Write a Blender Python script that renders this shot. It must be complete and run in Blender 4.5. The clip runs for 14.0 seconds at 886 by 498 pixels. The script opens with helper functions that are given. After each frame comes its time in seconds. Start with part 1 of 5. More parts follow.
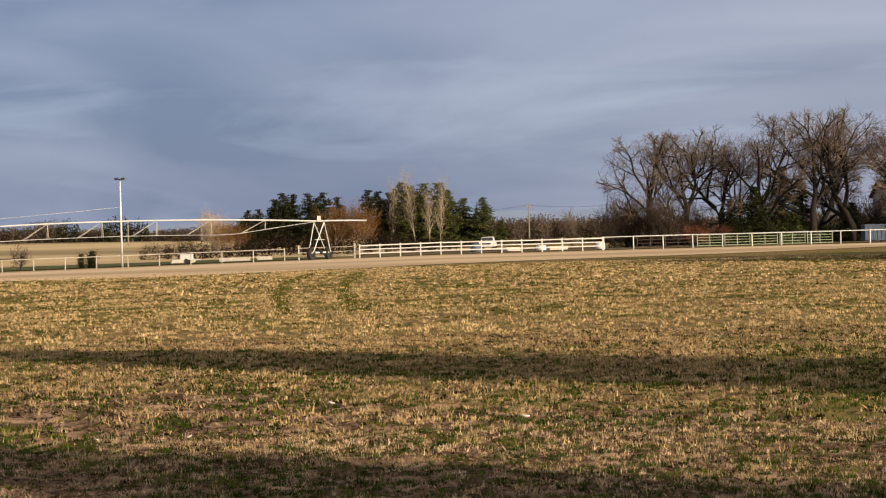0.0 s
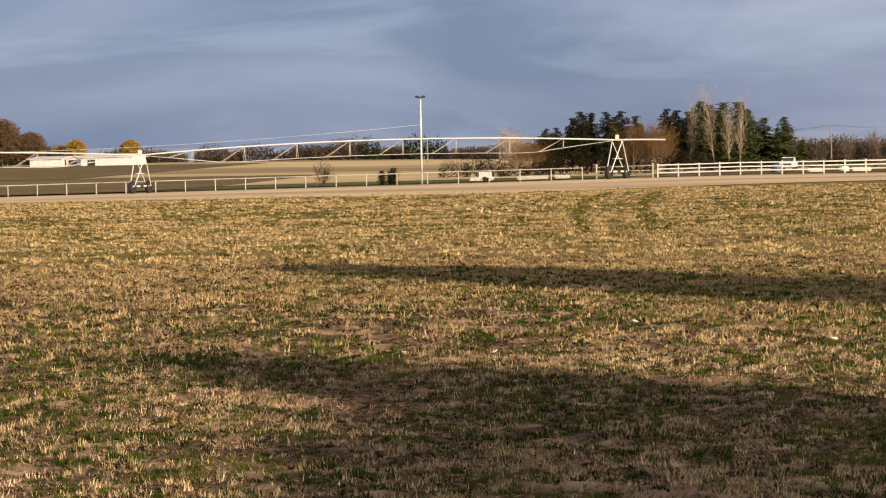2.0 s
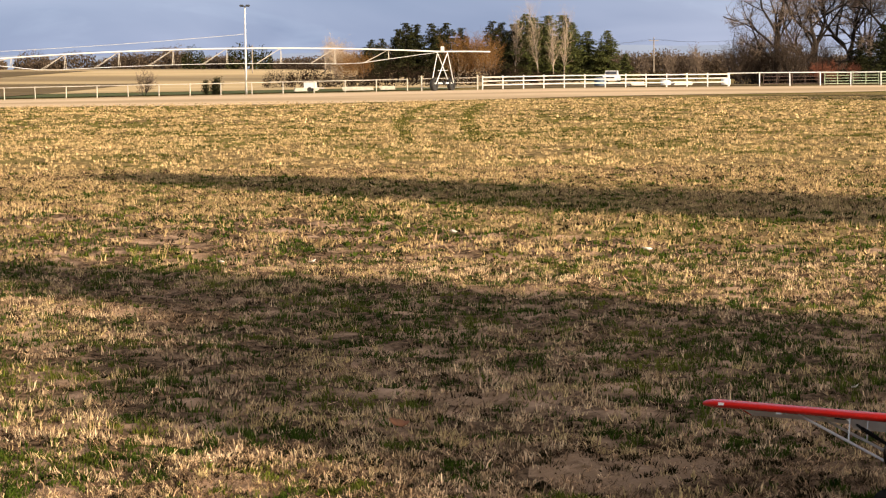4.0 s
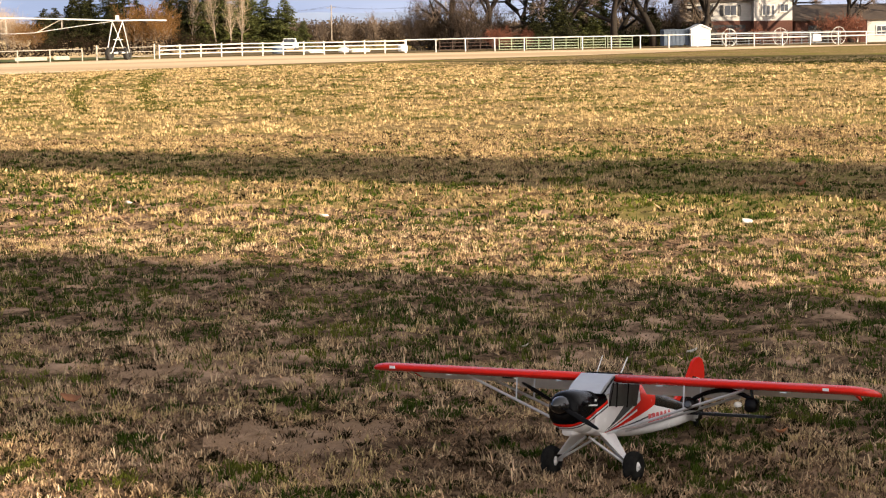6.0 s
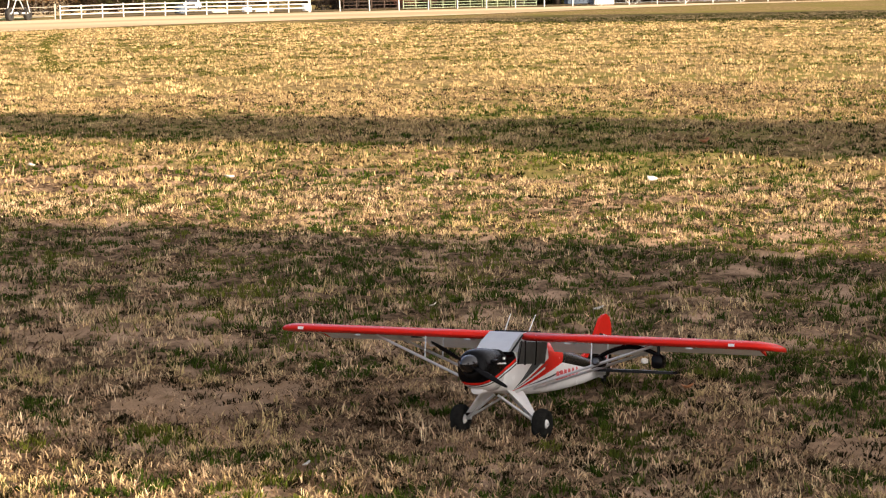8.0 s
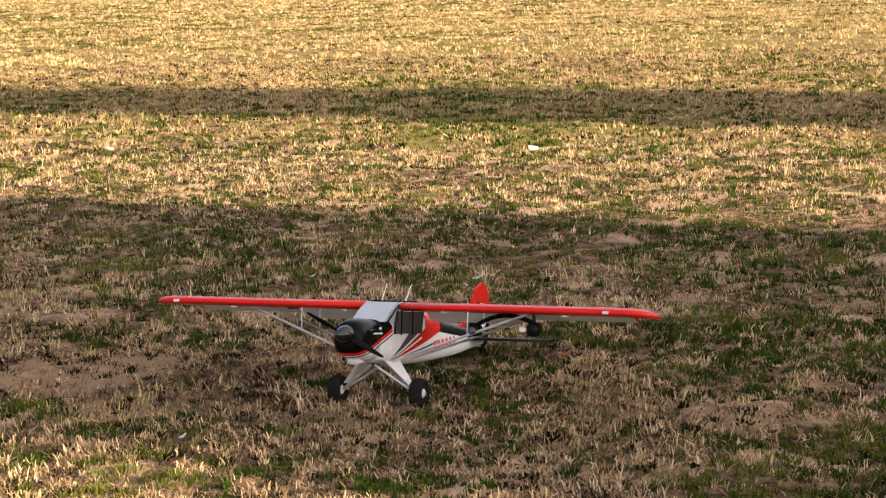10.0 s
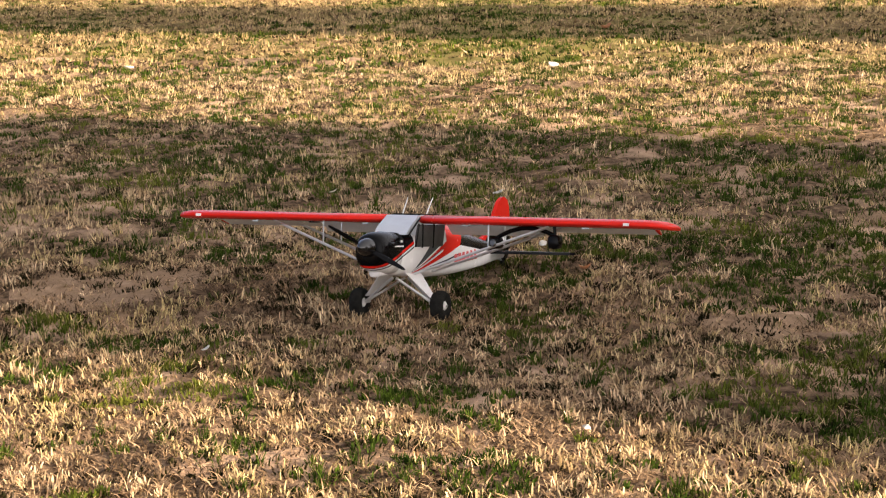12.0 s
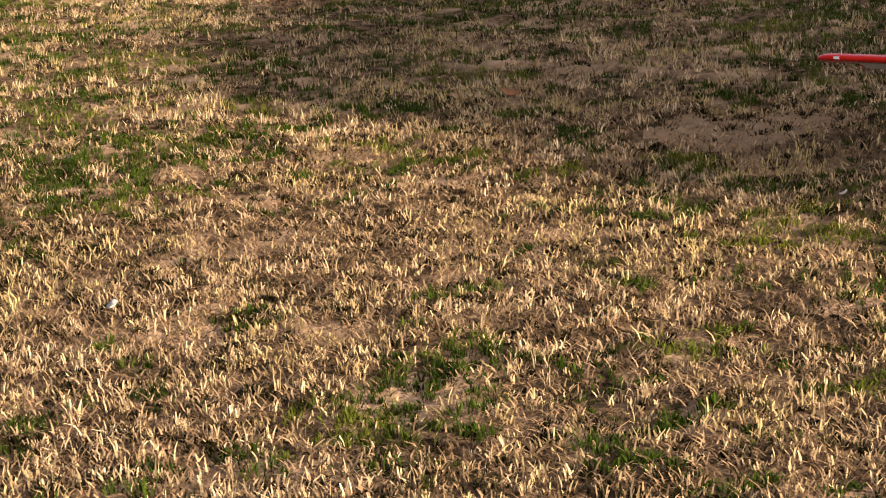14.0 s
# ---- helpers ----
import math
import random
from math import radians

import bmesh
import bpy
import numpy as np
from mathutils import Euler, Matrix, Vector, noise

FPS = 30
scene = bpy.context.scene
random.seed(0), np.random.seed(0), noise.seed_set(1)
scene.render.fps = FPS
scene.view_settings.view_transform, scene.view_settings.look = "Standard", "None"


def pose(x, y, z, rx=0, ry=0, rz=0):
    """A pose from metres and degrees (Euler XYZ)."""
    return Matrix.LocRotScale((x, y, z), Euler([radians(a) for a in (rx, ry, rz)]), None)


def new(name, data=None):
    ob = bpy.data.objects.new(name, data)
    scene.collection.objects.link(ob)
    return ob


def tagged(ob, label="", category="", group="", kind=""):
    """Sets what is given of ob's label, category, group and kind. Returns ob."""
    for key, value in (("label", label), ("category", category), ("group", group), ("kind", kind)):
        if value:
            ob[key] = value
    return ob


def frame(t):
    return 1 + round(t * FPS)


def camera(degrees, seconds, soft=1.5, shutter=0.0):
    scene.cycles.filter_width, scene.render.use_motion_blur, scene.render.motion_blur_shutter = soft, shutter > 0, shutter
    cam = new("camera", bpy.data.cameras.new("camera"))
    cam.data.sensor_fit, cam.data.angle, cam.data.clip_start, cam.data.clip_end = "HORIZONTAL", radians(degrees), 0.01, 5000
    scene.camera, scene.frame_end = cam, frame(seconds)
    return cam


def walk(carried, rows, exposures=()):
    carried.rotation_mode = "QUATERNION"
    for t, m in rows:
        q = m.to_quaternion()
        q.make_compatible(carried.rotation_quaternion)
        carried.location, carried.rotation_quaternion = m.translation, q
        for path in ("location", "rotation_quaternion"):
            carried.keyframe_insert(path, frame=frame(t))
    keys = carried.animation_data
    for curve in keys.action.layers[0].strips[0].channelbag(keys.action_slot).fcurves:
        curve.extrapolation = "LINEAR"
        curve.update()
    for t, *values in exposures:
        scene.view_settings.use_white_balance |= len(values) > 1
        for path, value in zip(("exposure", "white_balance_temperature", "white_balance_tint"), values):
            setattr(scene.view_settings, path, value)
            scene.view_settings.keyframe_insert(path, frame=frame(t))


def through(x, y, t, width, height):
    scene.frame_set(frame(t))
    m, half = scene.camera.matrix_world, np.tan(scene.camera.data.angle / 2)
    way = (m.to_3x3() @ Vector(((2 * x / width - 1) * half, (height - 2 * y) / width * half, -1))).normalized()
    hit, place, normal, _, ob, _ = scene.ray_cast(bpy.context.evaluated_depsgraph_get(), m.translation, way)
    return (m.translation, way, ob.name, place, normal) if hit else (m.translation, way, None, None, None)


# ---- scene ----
# ---------------------------------------------------------------- camera
cam = camera(25.19, 14.0, soft=1.2)
# seconds, eye x, y, z, then turn about x, y, z in degrees
ROWS = [
    (0.0, 0.000, 0.000, 1.600, 89.771, 1.570, -0.006),
    (0.5, -0.014, -0.011, 1.604, 89.254, 1.612, 2.051),
    (1.0, -0.040, 0.005, 1.600, 88.735, 1.541, 4.329),
    (1.5, -0.061, 0.008, 1.594, 88.193, 1.373, 6.635),
    (2.0, -0.081, 0.017, 1.587, 87.627, 1.076, 8.561),
    (2.2, -0.084, 0.010, 1.586, 87.390, 0.924, 9.107),
    (4.3, -0.016, 0.011, 1.572, 84.715, 0.607, 1.724),
    (4.5, -0.010, 0.010, 1.573, 84.567, 0.725, 0.439),
    (5.0, 0.009, 0.008, 1.576, 84.318, 0.888, -2.321),
    (5.5, 0.021, 0.007, 1.577, 84.164, 0.985, -4.318),
    (6.0, 0.027, 0.010, 1.569, 83.952, 1.041, -5.692),
    (6.5, 0.021, 0.006, 1.570, 83.628, 1.083, -6.636),
    (7.0, 0.020, 0.008, 1.569, 83.242, 1.185, -7.299),
    (7.5, 0.026, 0.013, 1.569, 82.911, 1.268, -7.853),
    (7.7, 0.020, 0.010, 1.571, 82.831, 1.263, -8.089),
    (9.8, 0.057, 0.000, 1.563, 81.946, 1.327, -11.280),
    (10.0, 0.063, -0.003, 1.566, 81.819, 1.346, -11.735),
    (10.5, 0.077, -0.009, 1.565, 81.433, 1.317, -12.797),
    (11.0, 0.079, -0.014, 1.554, 80.881, 1.288, -13.411),
    (11.5, 0.075, -0.017, 1.547, 80.223, 1.389, -13.048),
    (12.0, 0.055, -0.026, 1.545, 79.517, 1.667, -11.198),
    (12.5, 0.036, -0.031, 1.543, 78.752, 2.085, -7.779),
    (13.0, -0.025, -0.034, 1.538, 77.853, 2.524, -3.208),
    (13.5, -0.061, -0.037, 1.522, 76.888, 2.937, 1.723),
    (14.0, -0.098, -0.040, 1.515, 75.990, 3.184, 5.855),
]
walk(cam, [(t, pose(x, y, z, rx, ry, rz)) for t, x, y, z, rx, ry, rz in ROWS],
     exposures=[(0.0, 0.42), (2.2, 0.52), (4.3, 1.08), (6.0, 1.37), (10.0, 1.74), (12.0, 1.82), (13.0, 1.34), (14.0, 1.06)])

# ---------------------------------------------------------------- sky and sun
SUN_AZ, SUN_EL = 39.0, 17.0      # degrees: azimuth of the sun behind +x towards -y, and its height
SUN_DIR = Vector((math.cos(radians(SUN_EL)) * math.cos(radians(SUN_AZ)),
                  -math.cos(radians(SUN_EL)) * math.sin(radians(SUN_AZ)), math.sin(radians(SUN_EL))))
sun_data = bpy.data.lights.new("sun", "SUN")
sun_data.energy, sun_data.angle, sun_data.color = 5.0, radians(0.7), (1.0, 0.80, 0.58)
sun = new("sun", sun_data)
sun.rotation_euler = (-SUN_DIR).to_track_quat("-Z", "Y").to_euler()

world = bpy.data.worlds.new("world")
scene.world = world
world.use_nodes = True
wn, wl = world.node_tree.nodes, world.node_tree.links
wn.clear()


def wnode(kind, **inputs):
    n = wn.new(kind)
    for key, value in inputs.items():
        n.inputs[key.replace("_", " ")].default_value = value
    return n


sky = wn.new("ShaderNodeTexSky")
sky.sky_type, sky.sun_disc = "NISHITA", False
sky.sun_elevation, sky.sun_rotation = radians(SUN_EL), radians(90 + SUN_AZ)
sky.air_density, sky.dust_density, sky.ozone_density = 1.0, 1.2, 2.0
coord = wn.new("ShaderNodeTexCoord")
squash = wn.new("ShaderNodeMapping")
squash.inputs["Scale"].default_value = (1.8, 1.8, 8.0)
squash.inputs["Rotation"].default_value = (0.16, 0.10, 0.5)
wl.new(coord.outputs["Generated"], squash.inputs["Vector"])
cloud = wnode("ShaderNodeTexNoise", Scale=2.3, Detail=5.0, Roughness=0.42, Distortion=0.9)
wl.new(squash.outputs["Vector"], cloud.inputs["Vector"])
tone = wn.new("ShaderNodeValToRGB")
tone.color_ramp.elements[0].position, tone.color_ramp.elements[0].color = 0.30, (0.114, 0.152, 0.258, 1)
tone.color_ramp.elements[1].position, tone.color_ramp.elements[1].color = 0.80, (0.262, 0.295, 0.405, 1)
wl.new(cloud.outputs["Fac"], tone.inputs["Fac"])
# thin pale wisps drawn out along one slant
slant = wn.new("ShaderNodeMapping")
slant.inputs["Scale"].default_value = (2.2, 2.2, 13.0)
slant.inputs["Rotation"].default_value = (0.0, 0.24, 0.9)
slant.inputs["Location"].default_value = (0.9, 0.2, 0.35)
wl.new(coord.outputs["Generated"], slant.inputs["Vector"])
wisp = wnode("ShaderNodeTexNoise", Scale=1.9, Detail=9.0, Roughness=0.56, Distortion=0.7)
wl.new(slant.outputs["Vector"], wisp.inputs["Vector"])
wisp_fade = wn.new("ShaderNodeMapRange")
wisp_fade.inputs["From Min"].default_value, wisp_fade.inputs["From Max"].default_value = 0.53, 0.76
wisp_fade.inputs["To Max"].default_value = 0.45
wl.new(wisp.outputs["Fac"], wisp_fade.inputs["Value"])
wisps = wn.new("ShaderNodeMix")
wisps.data_type = "RGBA"
wisps.inputs["B"].default_value = (0.36, 0.43, 0.545, 1)
wl.new(wisp_fade.outputs["Result"], wisps.inputs["Factor"])
wl.new(tone.outputs["Color"], wisps.inputs["A"])
sky_part = wn.new("ShaderNodeMix")
sky_part.data_type, sky_part.blend_type = "RGBA", "MIX"
sky_scaled = wn.new("ShaderNodeVectorMath")
sky_scaled.operation = "SCALE"
sky_scaled.inputs["Scale"].default_value = 0.12
wl.new(sky.outputs["Color"], sky_scaled.inputs[0])
sky_part.inputs["Factor"].default_value = 0.92
wl.new(sky_scaled.outputs["Vector"], sky_part.inputs["A"])
wl.new(wisps.outputs["Result"], sky_part.inputs["B"])
# the sky brightens and warms smoothly towards the low sun behind the camera
toward = wn.new("ShaderNodeVectorMath")
toward.operation = "DOT_PRODUCT"
toward.inputs[1].default_value = SUN_DIR
wl.new(coord.outputs["Generated"], toward.inputs[0])
glow = wn.new("ShaderNodeMapRange")
glow.interpolation_type = "SMOOTHSTEP"
glow.inputs["From Min"].default_value, glow.inputs["From Max"].default_value = -0.8, 1.0
wl.new(toward.outputs["Value"], glow.inputs["Value"])
sunward = wn.new("ShaderNodeMix")
sunward.data_type = "RGBA"
sunward.inputs["B"].default_value = (0.86, 0.80, 0.78, 1)
wl.new(glow.outputs["Result"], sunward.inputs["Factor"])
wl.new(sky_part.outputs["Result"], sunward.inputs["A"])
# and deepens towards the zenith
split = wn.new("ShaderNodeSeparateXYZ")
wl.new(coord.outputs["Generated"], split.inputs["Vector"])
zenith = wn.new("ShaderNodeMapRange")
zenith.inputs["From Min"].default_value, zenith.inputs["From Max"].default_value = 0.12, 0.75
zenith.inputs["To Min"].default_value, zenith.inputs["To Max"].default_value = 1.0, 0.42
wl.new(split.outputs["Z"], zenith.inputs["Value"])
deep = wn.new("ShaderNodeVectorMath")
deep.operation = "SCALE"
wl.new(sunward.outputs["Result"], deep.inputs[0])
wl.new(zenith.outputs["Result"], deep.inputs["Scale"])
back = wnode("ShaderNodeBackground", Strength=1.0)
wl.new(deep.outputs["Vector"], back.inputs["Color"])
wout = wn.new("ShaderNodeOutputWorld")
wl.new(back.outputs["Background"], wout.inputs["Surface"])


# ---------------------------------------------------------------- materials
def material(name, low, high, rough=0.8, scale=4.0, metal=0.0, bump=0.2, bump_scale=None, vary=0.0, island=0.0,
             spec=0.3, coat=0.0, detail=6.0, third=None, third_scale=0.4, third_from=0.45, space="Object", stretch=(1, 1, 1), through=0.0):
    """Two base colours mixed by fine noise, an optional third by broad noise, variation by object or by mesh island."""
    m = bpy.data.materials.new(name)
    m.use_nodes = True
    nt, ln = m.node_tree.nodes, m.node_tree.links
    bsdf = nt["Principled BSDF"]
    tc = nt.new("ShaderNodeTexCoord")
    mp = nt.new("ShaderNodeMapping")
    mp.inputs["Scale"].default_value = stretch
    if space == "World":
        geo = nt.new("ShaderNodeNewGeometry")
        ln.new(geo.outputs["Position"], mp.inputs["Vector"])
    else:
        ln.new(tc.outputs["Object"], mp.inputs["Vector"])
    n1 = nt.new("ShaderNodeTexNoise")
    n1.inputs["Scale"].default_value, n1.inputs["Detail"].default_value, n1.inputs["Roughness"].default_value = scale, detail, 0.62
    ln.new(mp.outputs["Vector"], n1.inputs["Vector"])
    ramp = nt.new("ShaderNodeValToRGB")
    ramp.color_ramp.elements[0].position, ramp.color_ramp.elements[0].color = 0.34, (*low, 1)
    ramp.color_ramp.elements[1].position, ramp.color_ramp.elements[1].color = 0.68, (*high, 1)
    ln.new(n1.outputs["Fac"], ramp.inputs["Fac"])
    col = ramp.outputs["Color"]
    if third:
        n2 = nt.new("ShaderNodeTexNoise")
        n2.inputs["Scale"].default_value, n2.inputs["Detail"].default_value = third_scale, 5.0
        ln.new(mp.outputs["Vector"], n2.inputs["Vector"])
        r2 = nt.new("ShaderNodeValToRGB")
        r2.color_ramp.elements[0].position, r2.color_ramp.elements[1].position = third_from, third_from + 0.15
        ln.new(n2.outputs["Fac"], r2.inputs["Fac"])
        mix = nt.new("ShaderNodeMix")
        mix.data_type = "RGBA"
        mix.inputs["B"].default_value = (*third, 1)
        ln.new(r2.outputs["Color"], mix.inputs["Factor"])
        ln.new(col, mix.inputs["A"])
        col = mix.outputs["Result"]
    for amount, kind in ((vary, "object"), (island, "island")):
        if not amount:
            continue
        if kind == "object":
            src = nt.new("ShaderNodeObjectInfo").outputs["Random"]
        else:
            src = nt.new("ShaderNodeNewGeometry").outputs["Random Per Island"]
        rng = nt.new("ShaderNodeMapRange")
        rng.inputs["To Min"].default_value, rng.inputs["To Max"].default_value = 1 - amount, 1 + amount
        ln.new(src, rng.inputs["Value"])
        hs = nt.new("ShaderNodeHueSaturation")
        ln.new(rng.outputs["Result"], hs.inputs["Value"])
        ln.new(col, hs.inputs["Color"])
        col = hs.outputs["Color"]
    ln.new(col, bsdf.inputs["Base Color"])
    bsdf.inputs["Roughness"].default_value, bsdf.inputs["Metallic"].default_value = rough, metal
    bsdf.inputs["Specular IOR Level"].default_value = spec
    bsdf.inputs["Coat Weight"].default_value = coat
    if through:
        tr = nt.new("ShaderNodeBsdfTranslucent")
        ln.new(col, tr.inputs["Color"])
        ms = nt.new("ShaderNodeMixShader")
        ms.inputs["Fac"].default_value = through
        ln.new(bsdf.outputs["BSDF"], ms.inputs[1])
        ln.new(tr.outputs["BSDF"], ms.inputs[2])
        ln.new(ms.outputs["Shader"], nt["Material Output"].inputs["Surface"])
    if bump:
        n3 = nt.new("ShaderNodeTexNoise")
        n3.inputs["Scale"].default_value, n3.inputs["Detail"].default_value = bump_scale or scale * 3, 6.0
        ln.new(mp.outputs["Vector"], n3.inputs["Vector"])
        bp = nt.new("ShaderNodeBump")
        bp.inputs["Strength"].default_value, bp.inputs["Distance"].default_value = bump, 0.02
        ln.new(n3.outputs["Fac"], bp.inputs["Height"])
        ln.new(bp.outputs["Normal"], bsdf.inputs["Normal"])
    return m


M_BARK = material("bark", (0.009, 0.007, 0.005), (0.030, 0.022, 0.016), 0.9, 6.0, bump=0.4, vary=0.2)
M_TWIG = material("twig", (0.075, 0.057, 0.043), (0.20, 0.152, 0.114), 0.9, 3.0, bump=0, spec=0.1, island=0.35)
M_PALE_BARK = material("pale_bark", (0.20, 0.165, 0.125), (0.34, 0.29, 0.23), 0.9, 5.0, bump=0.2)
M_PALE_TWIG = material("pale_twig", (0.30, 0.23, 0.16), (0.42, 0.33, 0.24), 0.9, 3.0, bump=0, island=0.3)
M_GOLD_TWIG = material("gold_twig", (0.15, 0.075, 0.022), (0.27, 0.145, 0.045), 0.9, 3.0, bump=0, island=0.4, through=0.4)
M_TAN_CROWN = material("tan_twig", (0.11, 0.065, 0.030), (0.22, 0.135, 0.065), 0.9, 1.0, bump=0, spec=0.0, island=0.35, through=0.4)
M_YELLOW_TWIG = material("yellow_twig", (0.30, 0.19, 0.025), (0.46, 0.31, 0.045), 0.9, 3.0, bump=0, island=0.35, through=0.4)
M_NEEDLE = material("pine_needles", (0.007, 0.009, 0.003), (0.034, 0.036, 0.011), 0.85, 2.0, bump=0, spec=0.1, island=0.5)
M_NEEDLE_OLIVE = material("olive_needles", (0.032, 0.042, 0.013), (0.095, 0.10, 0.03), 0.85, 2.0, bump=0, spec=0.1, island=0.45)
# brown twigs, with the colour lightened to carry haze over the far tree line
M_WOOD_FAR = material("far_brush", (0.085, 0.064, 0.047), (0.165, 0.125, 0.090), 0.95, 0.25, bump=0, spec=0.0, island=0.3, through=0.45)
M_RED_TWIG = material("russet_twig", (0.10, 0.035, 0.02), (0.18, 0.065, 0.035), 0.9, 3.0, bump=0, island=0.4)
# the near-black low tone paints in shade between tufts; the tans are soil
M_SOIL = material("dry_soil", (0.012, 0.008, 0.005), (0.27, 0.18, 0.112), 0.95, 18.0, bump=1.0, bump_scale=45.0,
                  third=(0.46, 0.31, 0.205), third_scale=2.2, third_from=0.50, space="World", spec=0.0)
M_ROAD = material("dry_dirt", (0.58, 0.43, 0.26), (0.70, 0.535, 0.35), 0.95, 0.35, bump=0.3, third=(0.45, 0.33, 0.19),
                  third_scale=0.05, space="World", spec=0.1, stretch=(0.35, 1, 1))
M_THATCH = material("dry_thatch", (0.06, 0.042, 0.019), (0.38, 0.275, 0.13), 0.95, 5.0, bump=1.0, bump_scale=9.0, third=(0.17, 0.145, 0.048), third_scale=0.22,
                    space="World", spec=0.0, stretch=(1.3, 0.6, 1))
M_BRUSH = material("dark_twig", (0.026, 0.018, 0.013), (0.075, 0.052, 0.035), 0.9, 3.0, bump=0, island=0.35)
M_DIRT = material("bare_dirt", (0.21, 0.135, 0.08), (0.40, 0.275, 0.18), 0.95, 14.0, bump=0.9, bump_scale=60.0, third=(0.30, 0.20, 0.125), third_scale=5.0,
                  space="World", spec=0.0)
M_FIELD_TAN = material("stubble_field", (0.46, 0.34, 0.17), (0.62, 0.48, 0.27), 0.95, 0.12, bump=0.1, space="World",
                       third=(0.28, 0.21, 0.11), third_scale=0.02, stretch=(0.3, 1, 1), spec=0.1)
M_FIELD_GREEN = material("winter_wheat", (0.06, 0.075, 0.025), (0.115, 0.125, 0.045), 0.95, 0.2, bump=0.1, space="World", spec=0.1)
M_FIELD_BROWN = material("ploughed_field", (0.115, 0.083, 0.038), (0.185, 0.136, 0.064), 0.95, 0.15, bump=0.2, space="World",
                         stretch=(0.3, 1, 1), spec=0.1)
M_WHITE_PAINT = material("white_paint", (0.55, 0.53, 0.48), (0.72, 0.70, 0.65), 0.55, 3.0, bump=0.05, vary=0.06)
M_GALV = material("galvanised_steel", (0.56, 0.56, 0.54), (0.74, 0.74, 0.71), 0.5, 5.0, metal=0.1, bump=0.05, vary=0.08)
M_PIPE_FENCE = material("weathered_pipe", (0.42, 0.38, 0.31), (0.58, 0.53, 0.44), 0.6, 4.0, bump=0.05, vary=0.1)
M_GREEN_PANEL = material("green_painted_tube", (0.30, 0.36, 0.22), (0.44, 0.49, 0.34), 0.5, 5.0, bump=0.03, vary=0.1)
M_GREY_PANEL = material("grey_tube", (0.16, 0.18, 0.20), (0.28, 0.30, 0.31), 0.55, 5.0, bump=0.03, vary=0.1)
M_DARK_PANEL = material("rusty_tube", (0.05, 0.035, 0.03), (0.12, 0.075, 0.055), 0.7, 5.0, bump=0.05, vary=0.15)
M_RUBBER = material("rubber", (0.018, 0.017, 0.016), (0.04, 0.038, 0.034), 0.75, 12.0, bump=0.15, spec=0.25)
M_DARK = material("dark_steel", (0.03, 0.032, 0.035), (0.07, 0.07, 0.07), 0.5, 6.0, metal=0.4, bump=0.05)


